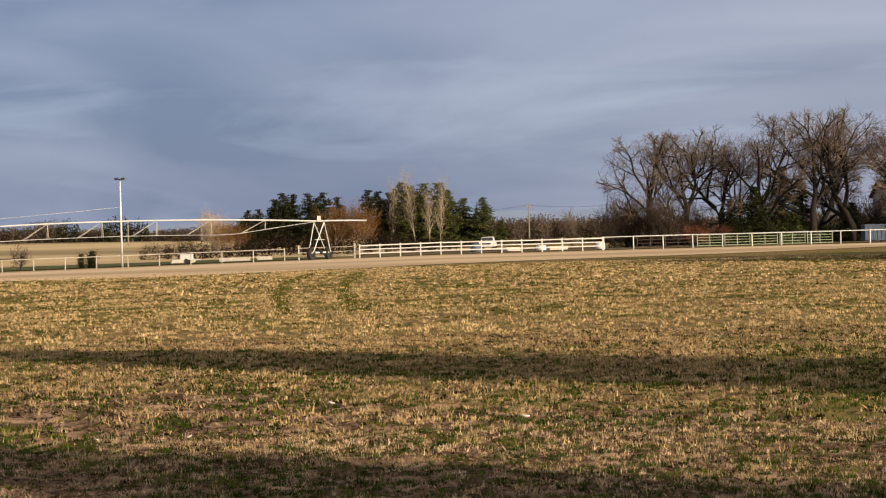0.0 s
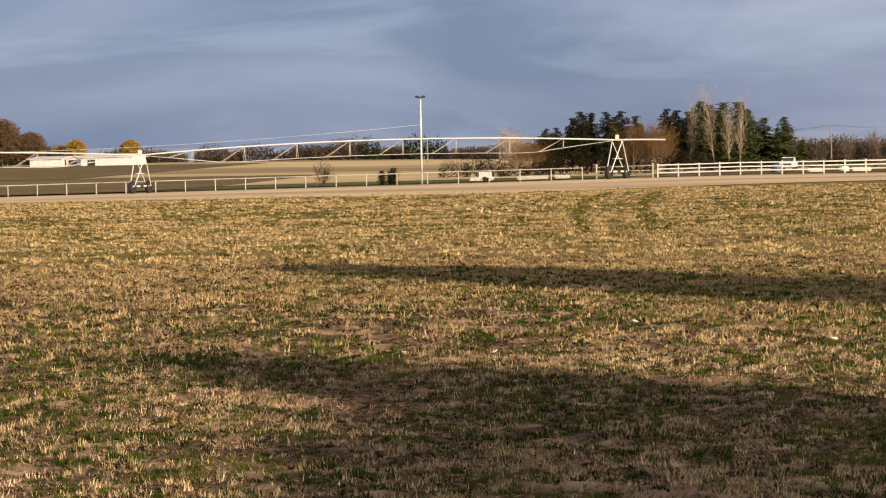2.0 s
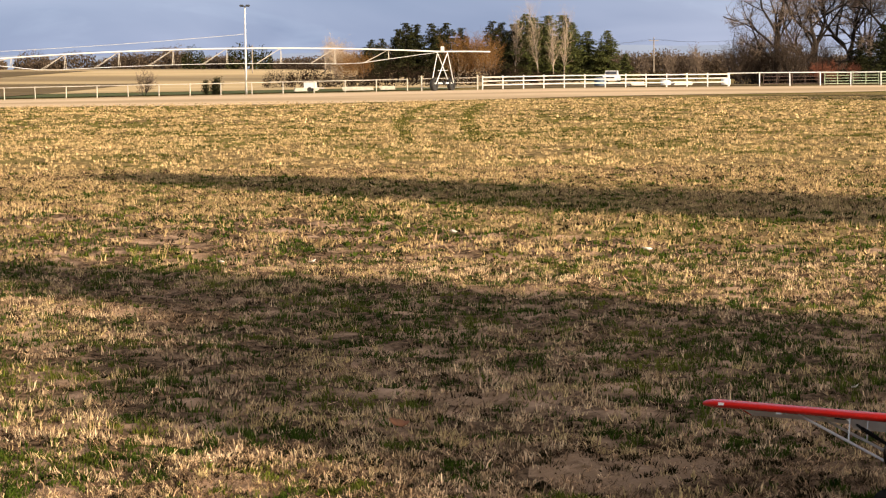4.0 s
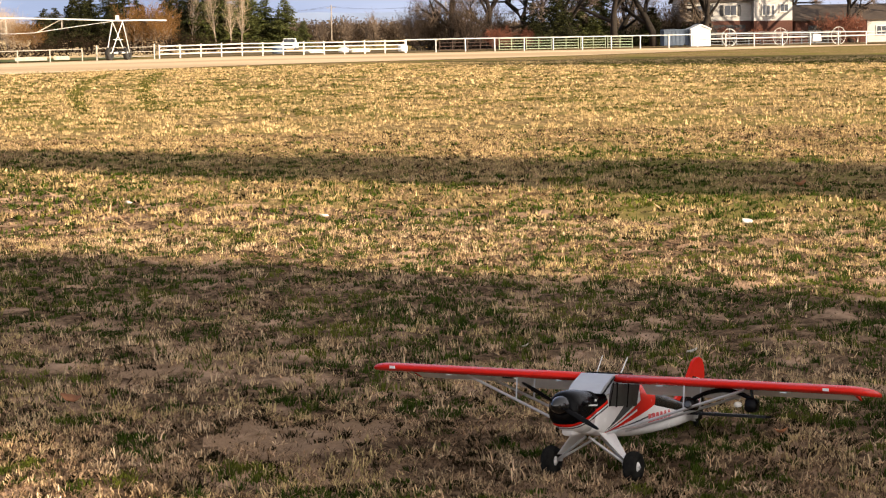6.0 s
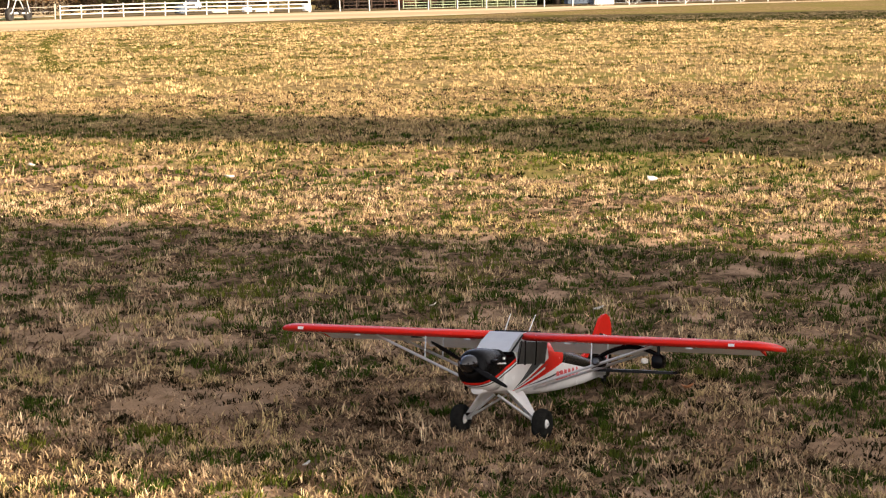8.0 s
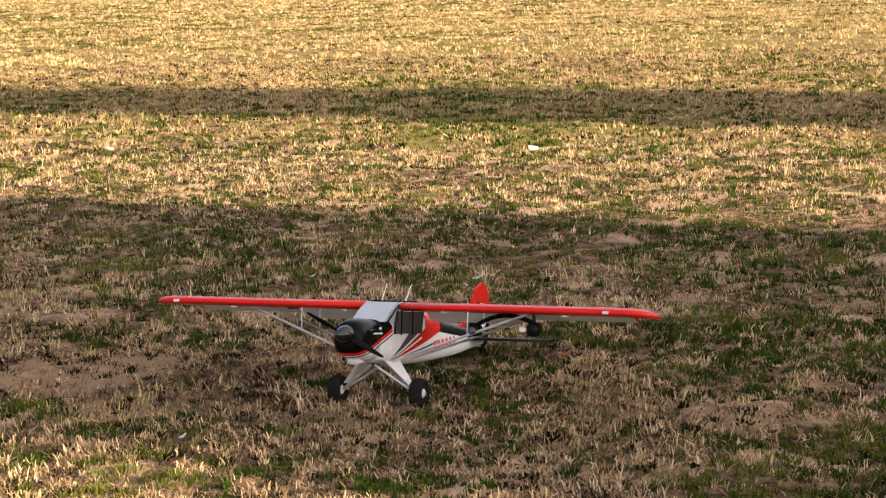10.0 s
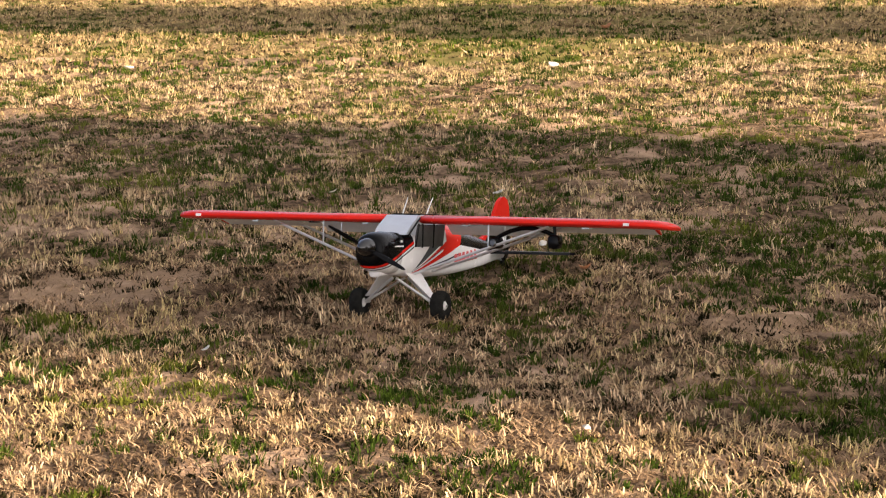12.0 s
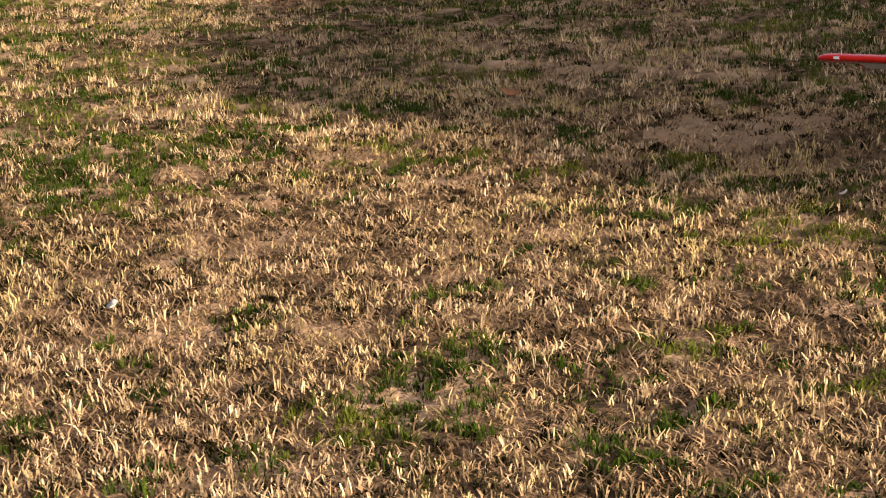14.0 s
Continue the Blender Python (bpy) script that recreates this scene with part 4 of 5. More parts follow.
# ---------------------------------------------------------------- lamp pole, utility poles and cables
def lamp_pole(x, y, height, label):
    p = thing("lamp_pole", label, "lamp pole", (x, y, ground_z(x, y)))
    part("pole", Build().tube([(0, 0, -0.2), (0, 0, height)], [0.11, 0.065], 12), M_GALV, p, smooth=True)
    part("cross_arm", Build().box((0, 0, height), (0.9, 0.1, 0.1)), M_DARK, p)
    for sx in (-0.32, 0.32):
        lamp = part("lamp_head", Build().box((sx, -0.12, height + 0.08), (0.42, 0.5, 0.16), taper=0.75), M_DARK, p, "dark flat floodlight head")
    return p


lamp_pole(-31.9, 197.0, 8.75, "tall pale pole with two dark floodlights")


def utility_pole(x, y, height):
    p = thing("utility_pole", "thin wooden utility pole with a cross-arm in the distance", "utility pole", (x, y, ground_z(x, y)), group="utility poles")
    part("pole", Build().tube([(0, 0, -0.3), (0, 0, height)], [0.14, 0.09], 8), M_PALE_BARK, p)
    part("cross_arm", Build().box((0, 0, height - 0.6), (1.9, 0.09, 0.09)), M_PALE_BARK, p)
    for sx in (-0.8, 0, 0.8):
        part("insulator", Build().tube([(sx, 0, height - 0.54), (sx, 0, height - 0.35)], 0.05, 6), M_DARK, p)


poles = [(1.0, 460), (17.5, 400), (34.0, 335), (52.0, 330), (74.0, 330)]
for x, y in poles:
    utility_pole(x, y, 7.6)
for x, y in ((-63.4, 400), (-48.6, 400)):
    utility_pole(x, y, 5.8)
for (xa, ya), (xb, yb) in zip(poles, poles[1:]):
    a, b = Vector((xa, ya, ground_z(xa, ya) + 7.3)), Vector((xb, yb, ground_z(xb, yb) + 7.3))
    cable = Build()
    for off in (-0.8, 0.0, 0.8):
        cable.tube([a.lerp(b, t) + Vector((off, 0, -0.8 * 4 * t * (1 - t))) for t in [i / 8 for i in range(9)]], 0.009, 4)
    tagged(part("power_cable", cable, M_DARK), "thin dark power cables slung between poles", "cable", "power cables")

# pale overhead cable from the lamp pole to a shorter pole
p = thing("utility_pole", "short pole carrying one pale overhead cable", "utility pole", (-84.0, 198.5, ground_z(-84, 198.5)), group="utility poles")
part("pole", Build().tube([(0, 0, -0.3), (0, 0, 4.6)], [0.10, 0.06], 8), M_GALV, p)
part("insulator", Build().tube([(0, 0, 4.6), (0, 0, 4.8)], 0.05, 6), M_DARK, p)
a, b = Vector((-31.95, 197.0, ground_z(-31.9, 197) + 6.0)), Vector((-84.0, 198.5, ground_z(-84, 198.5) + 4.75))
tagged(part("overhead_cable", Build().tube([a.lerp(b, i / 12) + Vector((0, 0, -0.55 * 4 * i / 12 * (1 - i / 12))) for i in range(13)], 0.018, 5), M_WHITE_PAINT), "pale sagging overhead cable catching the sun", "cable")

# ---------------------------------------------------------------- buildings
M_SIDING = material("white_siding", (0.40, 0.39, 0.365), (0.49, 0.475, 0.45), 0.6, 0.8, bump=0.08, stretch=(1, 1, 14))
M_BRICKWORK = material("red_brick", (0.055, 0.023, 0.017), (0.10, 0.044, 0.030), 0.9, 5.0, bump=0.3, stretch=(1, 1, 3))
M_SHINGLE = material("brown_shingles", (0.038, 0.029, 0.023), (0.078, 0.059, 0.045), 0.9, 2.5, bump=0.4, stretch=(1, 1, 4))
M_GLASS = material("window_glass", (0.03, 0.035, 0.045), (0.06, 0.065, 0.075), 0.08, 2.0, bump=0, spec=0.6)
M_TANK = material("grey_blue_sheet_metal", (0.055, 0.080, 0.115), (0.09, 0.115, 0.155), 0.55, 2.0, metal=0.0, bump=0.05)
M_WHITE_METAL = material("white_sheet_metal", (0.54, 0.54, 0.52), (0.68, 0.68, 0.66), 0.45, 1.2, bump=0.05)


def window(parent, x, y, z, w, h, bars=1, shutters=False):
    f = part("window", Build().box((x, y, z), (w + 0.16, 0.10, h + 0.16)), M_WHITE_PAINT, parent, "white framed window")
    part("sill", Build().box((x, y - 0.06, z - h / 2 - 0.1), (w + 0.26, 0.16, 0.06)), M_WHITE_PAINT, f)
    for k in range(bars + 1):
        pw = w / (bars + 1)
        part("pane", Build().box((x - w / 2 + pw * (k + 0.5), y - 0.055, z), (pw - 0.05, 0.02, h - 0.04)), M_GLASS, f)
    if shutters:
        for sx in (-1, 1):
            part("shutter", Build().box((x + sx * (w / 2 + 0.32), y - 0.03, z), (0.38, 0.06, h + 0.1)), M_DARK, parent, "dark window shutter")


def gable_block(parent, x0, x1, y0, y1, z0, z1, ridge, along_x, mat, roof_name="roof", over=0.4):
    part("wall", Build().box(((x0 + x1) / 2, (y0 + y1) / 2, (z0 + z1) / 2), (x1 - x0, y1 - y0, z1 - z0)), mat, parent)
    if along_x:
        outline = [(-(y1 - y0) / 2 - over, 0), (0, ridge), ((y1 - y0) / 2 + over, 0), ((y1 - y0) / 2 + over, 0.14), (0, ridge + 0.16), (-(y1 - y0) / 2 - over, 0.14)]
        m = pose((x0 + x1) / 2, (y0 + y1) / 2, z1, 90, 0, 90)
        depth, gable, gdepth = x1 - x0 + 2 * over, [(-(y1 - y0) / 2, 0), ((y1 - y0) / 2, 0), (0, ridge - 0.02)], x1 - x0 - 0.01
    else:
        outline = [(-(x1 - x0) / 2 - over, 0), (0, ridge), ((x1 - x0) / 2 + over, 0), ((x1 - x0) / 2 + over, 0.14), (0, ridge + 0.16), (-(x1 - x0) / 2 - over, 0.14)]
        m = pose((x0 + x1) / 2, (y0 + y1) / 2, z1, 90, 0, 0)
        depth, gable, gdepth = y1 - y0 + 2 * over, [(-(x1 - x0) / 2, 0), ((x1 - x0) / 2, 0), (0, ridge - 0.02)], y1 - y0 - 0.01
    part(roof_name, Build().prism(outline, depth, m), M_SHINGLE if mat is not M_WHITE_METAL else M_WHITE_METAL, parent)
    part("gable", Build().prism(gable, gdepth, m), mat, parent)


hz = ground_z(60, 236) - 0.2
house = thing("house", "two-storey white-sided house on a red brick base with brown shingle roof", "house", (0, 0, hz))
part("brick_base", Build().box((57.2, 240.0, 1.45), (8.2, 8.1, 3.3)), M_BRICKWORK, house, "red brick ground floor")
# dark sheet added over the brick front in place of the shade there
part("porch_opening", Build().box((56.9, 235.9, 1.35), (6.6, 0.2, 2.5)), M_DARK, house, "dark panel standing in for shade on the brick front")
gable_block(house, 53.0, 61.0, 236.0, 244.0, 3.1, 5.4, 1.9, True, M_SIDING)
gable_block(house, 61.0, 65.7, 234.8, 244.0, 3.0, 5.4, 1.7, False, M_SIDING)
part("brick_base_wing", Build().box((63.35, 239.4, 1.42), (4.75, 9.25, 3.24)), M_BRICKWORK, house)
for x in (55.0, 58.4):
    window(house, x, 235.95, 4.35, 1.5, 1.2, 1, True)
for x in (62.2, 62.75, 63.3):
    window(house, x, 234.75, 4.3, 0.36, 1.15, 0)
window(house, 64.7, 234.75, 4.55, 1.0, 0.85, 1)
part("chimney", Build().box((58.0, 241.0, 7.3), (0.9, 0.8, 1.9)), M_BRICKWORK, house)
garage = thing("garage", "low brick garage with a white wing and wide brown shingle roof", "garage", (0, 0, hz))
gable_block(garage, 66.6, 79.4, 237.0, 246.0, 0.0, 2.9, 1.9, True, M_BRICKWORK)
part("white_wing", Build().box((77.5, 238.9, 1.45), (3.7, 4.0, 2.9)), M_SIDING, garage, "white sided wing")
part("garage_door", Build().box((69.6, 236.95, 1.2), (2.6, 0.12, 2.3)), M_DARK, garage, "dark open garage doorway")
part("porch_post", Build().tube([(74.2, 236.2, 0), (74.2, 236.2, 2.95)], 0.09, 8), M_WHITE_PAINT, garage)
window(garage, 77.4, 236.85, 1.7, 1.2, 1.0, 1)

shed = thing("garden_shed", "small white gabled shed with double doors", "shed", (47.9, 207.5, ground_z(47.9, 207.5)))
gable_block(shed, -1.05, 1.05, -1.1, 1.1, 0, 1.75, 0.5, False, M_WHITE_METAL, over=0.1)
for sx in (-0.42, 0.42):
    part("door", Build().box((sx, -1.13, 0.85), (0.8, 0.06, 1.6)), M_WHITE_PAINT, shed)
tank = thing("stock_trailer", "low grey-blue ribbed metal stock trailer beside the shed", "trailer", (45.4, 207.8, ground_z(45.4, 207.8)))
part("body", Build().box((0, 0, 0.99), (2.7, 1.8, 1.57)), M_TANK, tank)
for k in range(7):
    part("rib", Build().box((-1.3 + k * 0.43, -0.92, 1.05), (0.06, 0.06, 1.45)), M_TANK, tank)
part("roof", Build().box((0, 0, 1.83), (2.8, 1.9, 0.1), taper=0.94), M_TANK, tank)
for sx in (-0.5, 0.5):
    part("wheel", Build().lathe([(0.1, -0.1), (0.34, -0.1), (0.36, 0), (0.34, 0.1), (0.1, 0.1)], pose(sx, -0.7, 0.36, 90, 0, 0), 14), M_RUBBER, tank)

# wheel-line sprinkler
wline = thing("wheel_line", "wheel-line sprinkler: pipe through tall spoked steel wheels", "irrigation machine", (0, 202.5, ground_z(55, 202.5)))
part("pipe", Build().tube([(46.9, 0, 0.80), (78, 0.8, 0.98)], 0.07, 8), M_WHITE_PAINT, wline, "white water pipe")
for x in (50.0, 55.4, 61.6, 67.4, 73.2):
    ring = [i * math.pi / 14 for i in range(29)]
    w = part("wheel", Build().tube([(x + 0.86 * math.sin(a), 0.32 * math.sin(a), 0.92 + 0.9 * math.cos(a)) for a in ring], 0.024, 5), M_GALV, wline, "thin steel hoop wheel")
    for k in range(8):
        a = k * math.pi / 4
        part("spoke", Build().tube([(x, 0, 0.9), (x + 0.86 * math.sin(a), 0.32 * math.sin(a), 0.92 + 0.9 * math.cos(a))], 0.011, 4, caps=False), M_GALV, w)
part("mover", Build().box((59.2, 0, 0.75), (0.95, 0.8, 0.75), taper=0.8), M_WHITE_PAINT, wline, "white engine mover box")

barn = thing("barn", "long low white barn with a white metal roof", "barn", (-3.5, 0, ground_z(-140, 440)))
gable_block(barn, -158, -150.5, 436, 446, 0, 1.7, 0.6, True, M_WHITE_METAL)
gable_block(barn, -150.0, -146, 438, 446, 0, 1.5, 0.8, False, M_WHITE_METAL)
gable_block(barn, -145.5, -133.5, 435, 446, 0, 1.9, 0.7, True, M_WHITE_METAL)
for x in (-148.5, -143.0):
    part("barn_door", Build().box((x, 434.9 if x > -146 else 437.9, 0.75), (1.8, 0.1, 1.4)), M_DARK, barn, "dark open barn doorway")

# ---------------------------------------------------------------- yard things behind the fence
M_CAR_WHITE = material("white_car_paint", (0.7, 0.7, 0.69), (0.8, 0.8, 0.79), 0.3, 1.0, bump=0, coat=0.5)


def pickup(x, y, turn):
    t = thing("pickup_truck", "white parked pickup truck behind the rail fence", "truck", (x, y, ground_z(x, y) + 0.06), turn)
    part("body", Build().box((0, 0, 0.78), (4.9, 1.85, 0.62), taper=0.96), M_CAR_WHITE, t)
    part("cab", Build().loft([[(0.9, -0.88, 1.05), (0.9, 0.88, 1.05), (-0.9, 0.88, 1.05), (-0.9, -0.88, 1.05)],
                              [(0.45, -0.75, 1.75), (0.45, 0.75, 1.75), (-0.75, 0.75, 1.75), (-0.75, -0.75, 1.75)]]), M_CAR_WHITE, t)
    for sx in (-0.35, 0.25):
        part("window", Build().box((sx, -0.83, 1.42), (0.5, 0.06, 0.42)), M_GLASS, t)
    part("windscreen", Build().box((0.73, 0, 1.4), (0.06, 1.5, 0.62), Matrix.Rotation(radians(-32), 3, "Y")), M_GLASS, t)
    for sx in (-1.5, 1.5):
        for sy in (-0.82, 0.82):
            part("wheel", Build().lathe([(0.1, -0.12), (0.36, -0.12), (0.39, 0), (0.36, 0.12), (0.1, 0.12)], pose(sx, sy, 0.39, 90, 0, 0), 16), M_RUBBER, t)
    part("grille", Build().box((2.47, 0, 0.83), (0.08, 1.3, 0.24)), M_DARK, t)
    part("bumper", Build().box((2.5, 0, 0.55), (0.14, 1.8, 0.2)), M_GALV, t)


pickup(5.95, 262, -98)
M_TANK_WHITE = material("white_plastic", (0.62, 0.62, 0.6), (0.78, 0.78, 0.76), 0.5, 2.0, bump=0)


def water_tank(x, y, r, h, mat, label):
    t = thing("water_tank", label, "tank", (x, y, ground_z(x, y) + 0.06))
    part("shell", Build().lathe([(r * 0.96, 0), (r, 0.05), (r, h * 0.4), (r * 1.01, h * 0.42), (r, h * 0.44), (r, h * 0.85), (r * 0.6, h * 0.97), (0.15, h)], None, 20), mat, t, smooth=True)
    part("lid", Build().lathe([(0.2, h * 0.97), (0.2, h * 1.04), (0.05, h * 1.05)], None, 12), M_DARK, t)


water_tank(3.6, 216, 0.6, 0.95, M_TANK, "grey-blue round water tank in the yard")
water_tank(10.8, 218, 0.55, 0.55, M_TANK_WHITE, "low white round trough in the yard")
water_tank(17.0, 214, 0.5, 0.7, M_TANK_WHITE, "white plastic tank in the yard")
trailer = thing("box_trailer", "small white box trailer behind the pipe fence", "trailer", (-27.4, 212, ground_z(-27.4, 212)))
part("box", Build().box((0, 0, 0.75), (1.25, 1.2, 0.62)), M_WHITE_METAL, trailer)
part("drawbar", Build().tube([(0.6, 0, 0.48), (1.5, 0, 0.42)], 0.05, 6), M_GALV, trailer)
for sy in (-0.62, 0.62):
    part("wheel", Build().lathe([(0.08, -0.08), (0.26, -0.08), (0.28, 0), (0.26, 0.08), (0.08, 0.08)], pose(0, sy, 0.28, 90, 0, 0), 14), M_RUBBER, trailer)
for k, (x, y, w) in enumerate(((-22.5, 214, 3.2), (-19.5, 216, 1.6), (-28.6, 218, 2.6), (12.6, 219, 2.2), (7.6, 219, 1.8))):
    pile = thing("timber_stack", "low stack of weathered grey boards in the yard", "timber stack", (x, y, ground_z(x, y) + 0.04), 8 * k, "timber stacks")
    for row in range(3):
        for col in range(3):
            part("board", Build().box((random.uniform(-0.1, 0.1), -0.3 + col * 0.3, 0.08 + row * 0.14), (w, 0.27, 0.12)), M_PIPE_FENCE, pile)
juniper = conifer_meshes(1.8, 0.34, 120, M_NEEDLE, 0.05, 0.03, 0.2, 1.0)
for x, y, s in ((-37.4, 205, 0.85), (-36.3, 205.5, 1.0), (-36.8, 206.5, 0.8)):
    tree("juniper_bush", "dark rounded juniper bush behind the pipe fence", juniper, (x, y), x * 9, s, "juniper bushes")
sapling = bare_tree_meshes(BUSH, 1.6, 0.03, 47, M_BARK, M_TWIG, 3, 0.1)
for x, y, s in ((-44.3, 207, 1.0), (15.5, 300, 1.7), (19.5, 300, 2.0), (12.0, 315, 1.4)):
    tree("sapling", "small leafless pale sapling", sapling, (x, y), x * 7, s, "saplings")

# ---------------------------------------------------------------- far woods, scrub and hills
def far_woods(name, label, mat, places, seed, fine=1.0):
    rs = random.Random(seed)
    b = Build()
    for x, y, w, h in places:
        for k in range(int(130 * w / fine)):
            t = rs.uniform(-0.5, 0.5)
            px, top = x + t * w * 1.2, h * (1 - (2 * t) ** 2 * 0.3) * rs.uniform(0.55, 1.0)
            c = Vector((px, y + rs.uniform(-2, 2), ground_z(px, y) + rs.uniform(0, 1) ** 0.7 * top))
            e = (0.16 + 0.0005 * y * rs.uniform(0.5, 1.2)) * fine * (1.25 - 0.6 * (c.z - ground_z(px, y)) / h)
            u = Vector((rs.gauss(0, 0.6), rs.gauss(0, 0.6), rs.gauss(0, 1))).normalized() * e
            q = Vector((rs.gauss(0, 1), rs.gauss(0, 1), rs.gauss(0, 0.5))).normalized() * e * 0.6
            n = len(b.v)
            b.v.extend((c - u, c + q, c + u, c - q))
            b.f.append((n, n + 1, n + 2, n + 3))
    return tagged(part(name, b, mat), label, "woods", kind="stuff")


M_SCRUB = material("dark_scrub", (0.019, 0.013, 0.009), (0.050, 0.035, 0.023), 0.95, 0.4, bump=0, spec=0.0, island=0.3, through=0.5)
rng_w = random.Random(5)
line = [(-330 + k * 9.5 + rng_w.uniform(-4, 4), 660 + rng_w.uniform(-20, 30), rng_w.uniform(10, 19), rng_w.uniform(4.5, 9.0)) for k in range(52)]
far_woods("far_woods", "distant line of bare brown trees behind the stubble field", M_WOOD_FAR, line, 301)
M_TAN_WOOD = material("far_tan_brush", (0.10, 0.072, 0.042), (0.19, 0.135, 0.078), 0.95, 0.25, bump=0, spec=0.0, island=0.4, through=0.45)
far_woods("far_woods", "distant tan leafless brush", M_TAN_WOOD, [(x * 1.04 + 4, y + 25, w * 0.8, h * 1.2) for x, y, w, h in line[::2]], 302)
far_woods("far_woods", "distant dark evergreen clumps", M_NEEDLE, [(-95, 620, 5, 8.5), (-118, 625, 6, 9), (-105, 640, 8, 10), (-205, 560, 7, 7.5), (-215, 560, 5, 6)], 303)
far_woods("scrub", "dark leafless scrub along the field's edge", M_SCRUB, [(-38 + k * 2.7, 262 + 5 * math.sin(k * 2.0), 3.4, 3.0 + 1.0 * math.sin(k * 1.3)) for k in range(15)], 304, 0.4)
far_woods("scrub", "dark evergreen undergrowth below the cottonwoods", M_NEEDLE, [(34 + k * 2.6, 239 + 2 * math.sin(k), 3.4, 2.2 + 0.8 * math.sin(k * 1.7)) for k in range(9)], 307, 0.6)
far_woods("far_woods", "dark leafless wood behind the house and cottonwoods", M_WOOD_FAR, [(30 + k * 4.6, 268 + 4 * math.sin(k * 1.9), 6.0, (3.0 if k < 4 else 6.2) + 1.2 * math.sin(k * 2.3)) for k in range(14)], 309, 0.7)
far_woods("scrub", "dark leafless hedge before the brick house", M_SCRUB, [(52.5 + k * 1.8, 232.5, 2.4, 1.5 + 0.5 * math.sin(k * 2.2)) for k in range(5)], 308, 0.4)
far_woods("scrub", "dark leafless scrub behind the yard", M_SCRUB, [(6 + k * 5.5, 345 + 6 * math.sin(k), 6.0, 2.9 + 2.0 * math.sin(k * 2.7)) for k in range(20)], 305, 0.4)
far_woods("scrub", "russet scrub and leaf litter under the cottonwoods", M_SCRUB, [(22 + k * 2.4, 236 + 3 * math.sin(k), 3.6, 1.4 + 0.5 * math.sin(k * 1.9)) for k in range(13)], 306, 0.4)
# distance haze is painted into the hills as a pale blue base colour
M_HAZED_HILL = material("far_hills_haze_blue", (0.20, 0.26, 0.38), (0.24, 0.30, 0.42), 1.0, 0.003, bump=0, space="World", spec=0.0)
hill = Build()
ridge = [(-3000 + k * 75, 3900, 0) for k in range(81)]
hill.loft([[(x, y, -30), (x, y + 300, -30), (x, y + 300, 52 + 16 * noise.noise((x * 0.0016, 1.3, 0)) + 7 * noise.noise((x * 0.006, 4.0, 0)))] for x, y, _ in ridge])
tagged(part("backdrop_hills", hill, M_HAZED_HILL), "low hills on the horizon, coloured blue for distance haze", "hills", kind="structure")


# ---------------------------------------------------------------- model aeroplane
def painted(name, base, layers, rough=0.22, coat=0.0):
    """Paint laid out on the body: each layer is a colour and half planes (a, b, c, d): a*x + b*y + c*z + d > 0."""
    m = bpy.data.materials.new(name)
    m.use_nodes = True
    nt, ln = m.node_tree.nodes, m.node_tree.links
    bsdf = nt["Principled BSDF"]
    tc = nt.new("ShaderNodeTexCoord")
    col = nt.new("ShaderNodeRGB")
    col.outputs[0].default_value = (*base, 1)
    out = col.outputs[0]
    for colour, halves in layers:
        mask = None
        for a, b, c, d in halves:
            dot = nt.new("ShaderNodeVectorMath")
            dot.operation = "DOT_PRODUCT"
            dot.inputs[1].default_value = (a, b, c)
            ln.new(tc.outputs["Object"], dot.inputs[0])
            gt = nt.new("ShaderNodeMath")
            gt.operation = "GREATER_THAN"
            gt.inputs[1].default_value = -d
            ln.new(dot.outputs["Value"], gt.inputs[0])
            if mask is None:
                mask = gt.outputs[0]
            else:
                mul = nt.new("ShaderNodeMath")
                mul.operation = "MULTIPLY"
                ln.new(mask, mul.inputs[0])
                ln.new(gt.outputs[0], mul.inputs[1])
                mask = mul.outputs[0]
        mix = nt.new("ShaderNodeMix")
        mix.data_type = "RGBA"
        mix.inputs["B"].default_value = (*colour, 1)
        ln.new(mask, mix.inputs["Factor"])
        ln.new(out, mix.inputs["A"])
        out = mix.outputs["Result"]
    dust = nt.new("ShaderNodeTexNoise")
    dust.inputs["Scale"].default_value, dust.inputs["Detail"].default_value = 30.0, 6.0
    ln.new(tc.outputs["Object"], dust.inputs["Vector"])
    rng = nt.new("ShaderNodeMapRange")
    rng.inputs["To Min"].default_value, rng.inputs["To Max"].default_value = 0.86, 1.04
    ln.new(dust.outputs["Fac"], rng.inputs["Value"])
    hs = nt.new("ShaderNodeHueSaturation")
    ln.new(rng.outputs["Result"], hs.inputs["Value"])
    ln.new(out, hs.inputs["Color"])
    ln.new(hs.outputs["Color"], bsdf.inputs["Base Color"])
    r2 = nt.new("ShaderNodeMapRange")
    r2.inputs["To Min"].default_value, r2.inputs["To Max"].default_value = rough * 0.7, rough * 1.5
    ln.new(dust.outputs["Fac"], r2.inputs["Value"])
    ln.new(r2.outputs["Result"], bsdf.inputs["Roughness"])
    bsdf.inputs["Coat Weight"].default_value = coat
    bsdf.inputs["Specular IOR Level"].default_value = 0.1
    return m


WHITE, BLACK, RED, GREY = (0.80, 0.785, 0.76), (0.003, 0.003, 0.0035), (0.66, 0.018, 0.010), (0.075, 0.078, 0.08)


def above(slope, level, sign=1):
    """Half plane above (or below) the line z = level + slope * x."""
    return (-slope * sign, 0, sign, -level * sign)


def ahead(x, sign=1):
    return (sign, 0, 0, -x * sign)


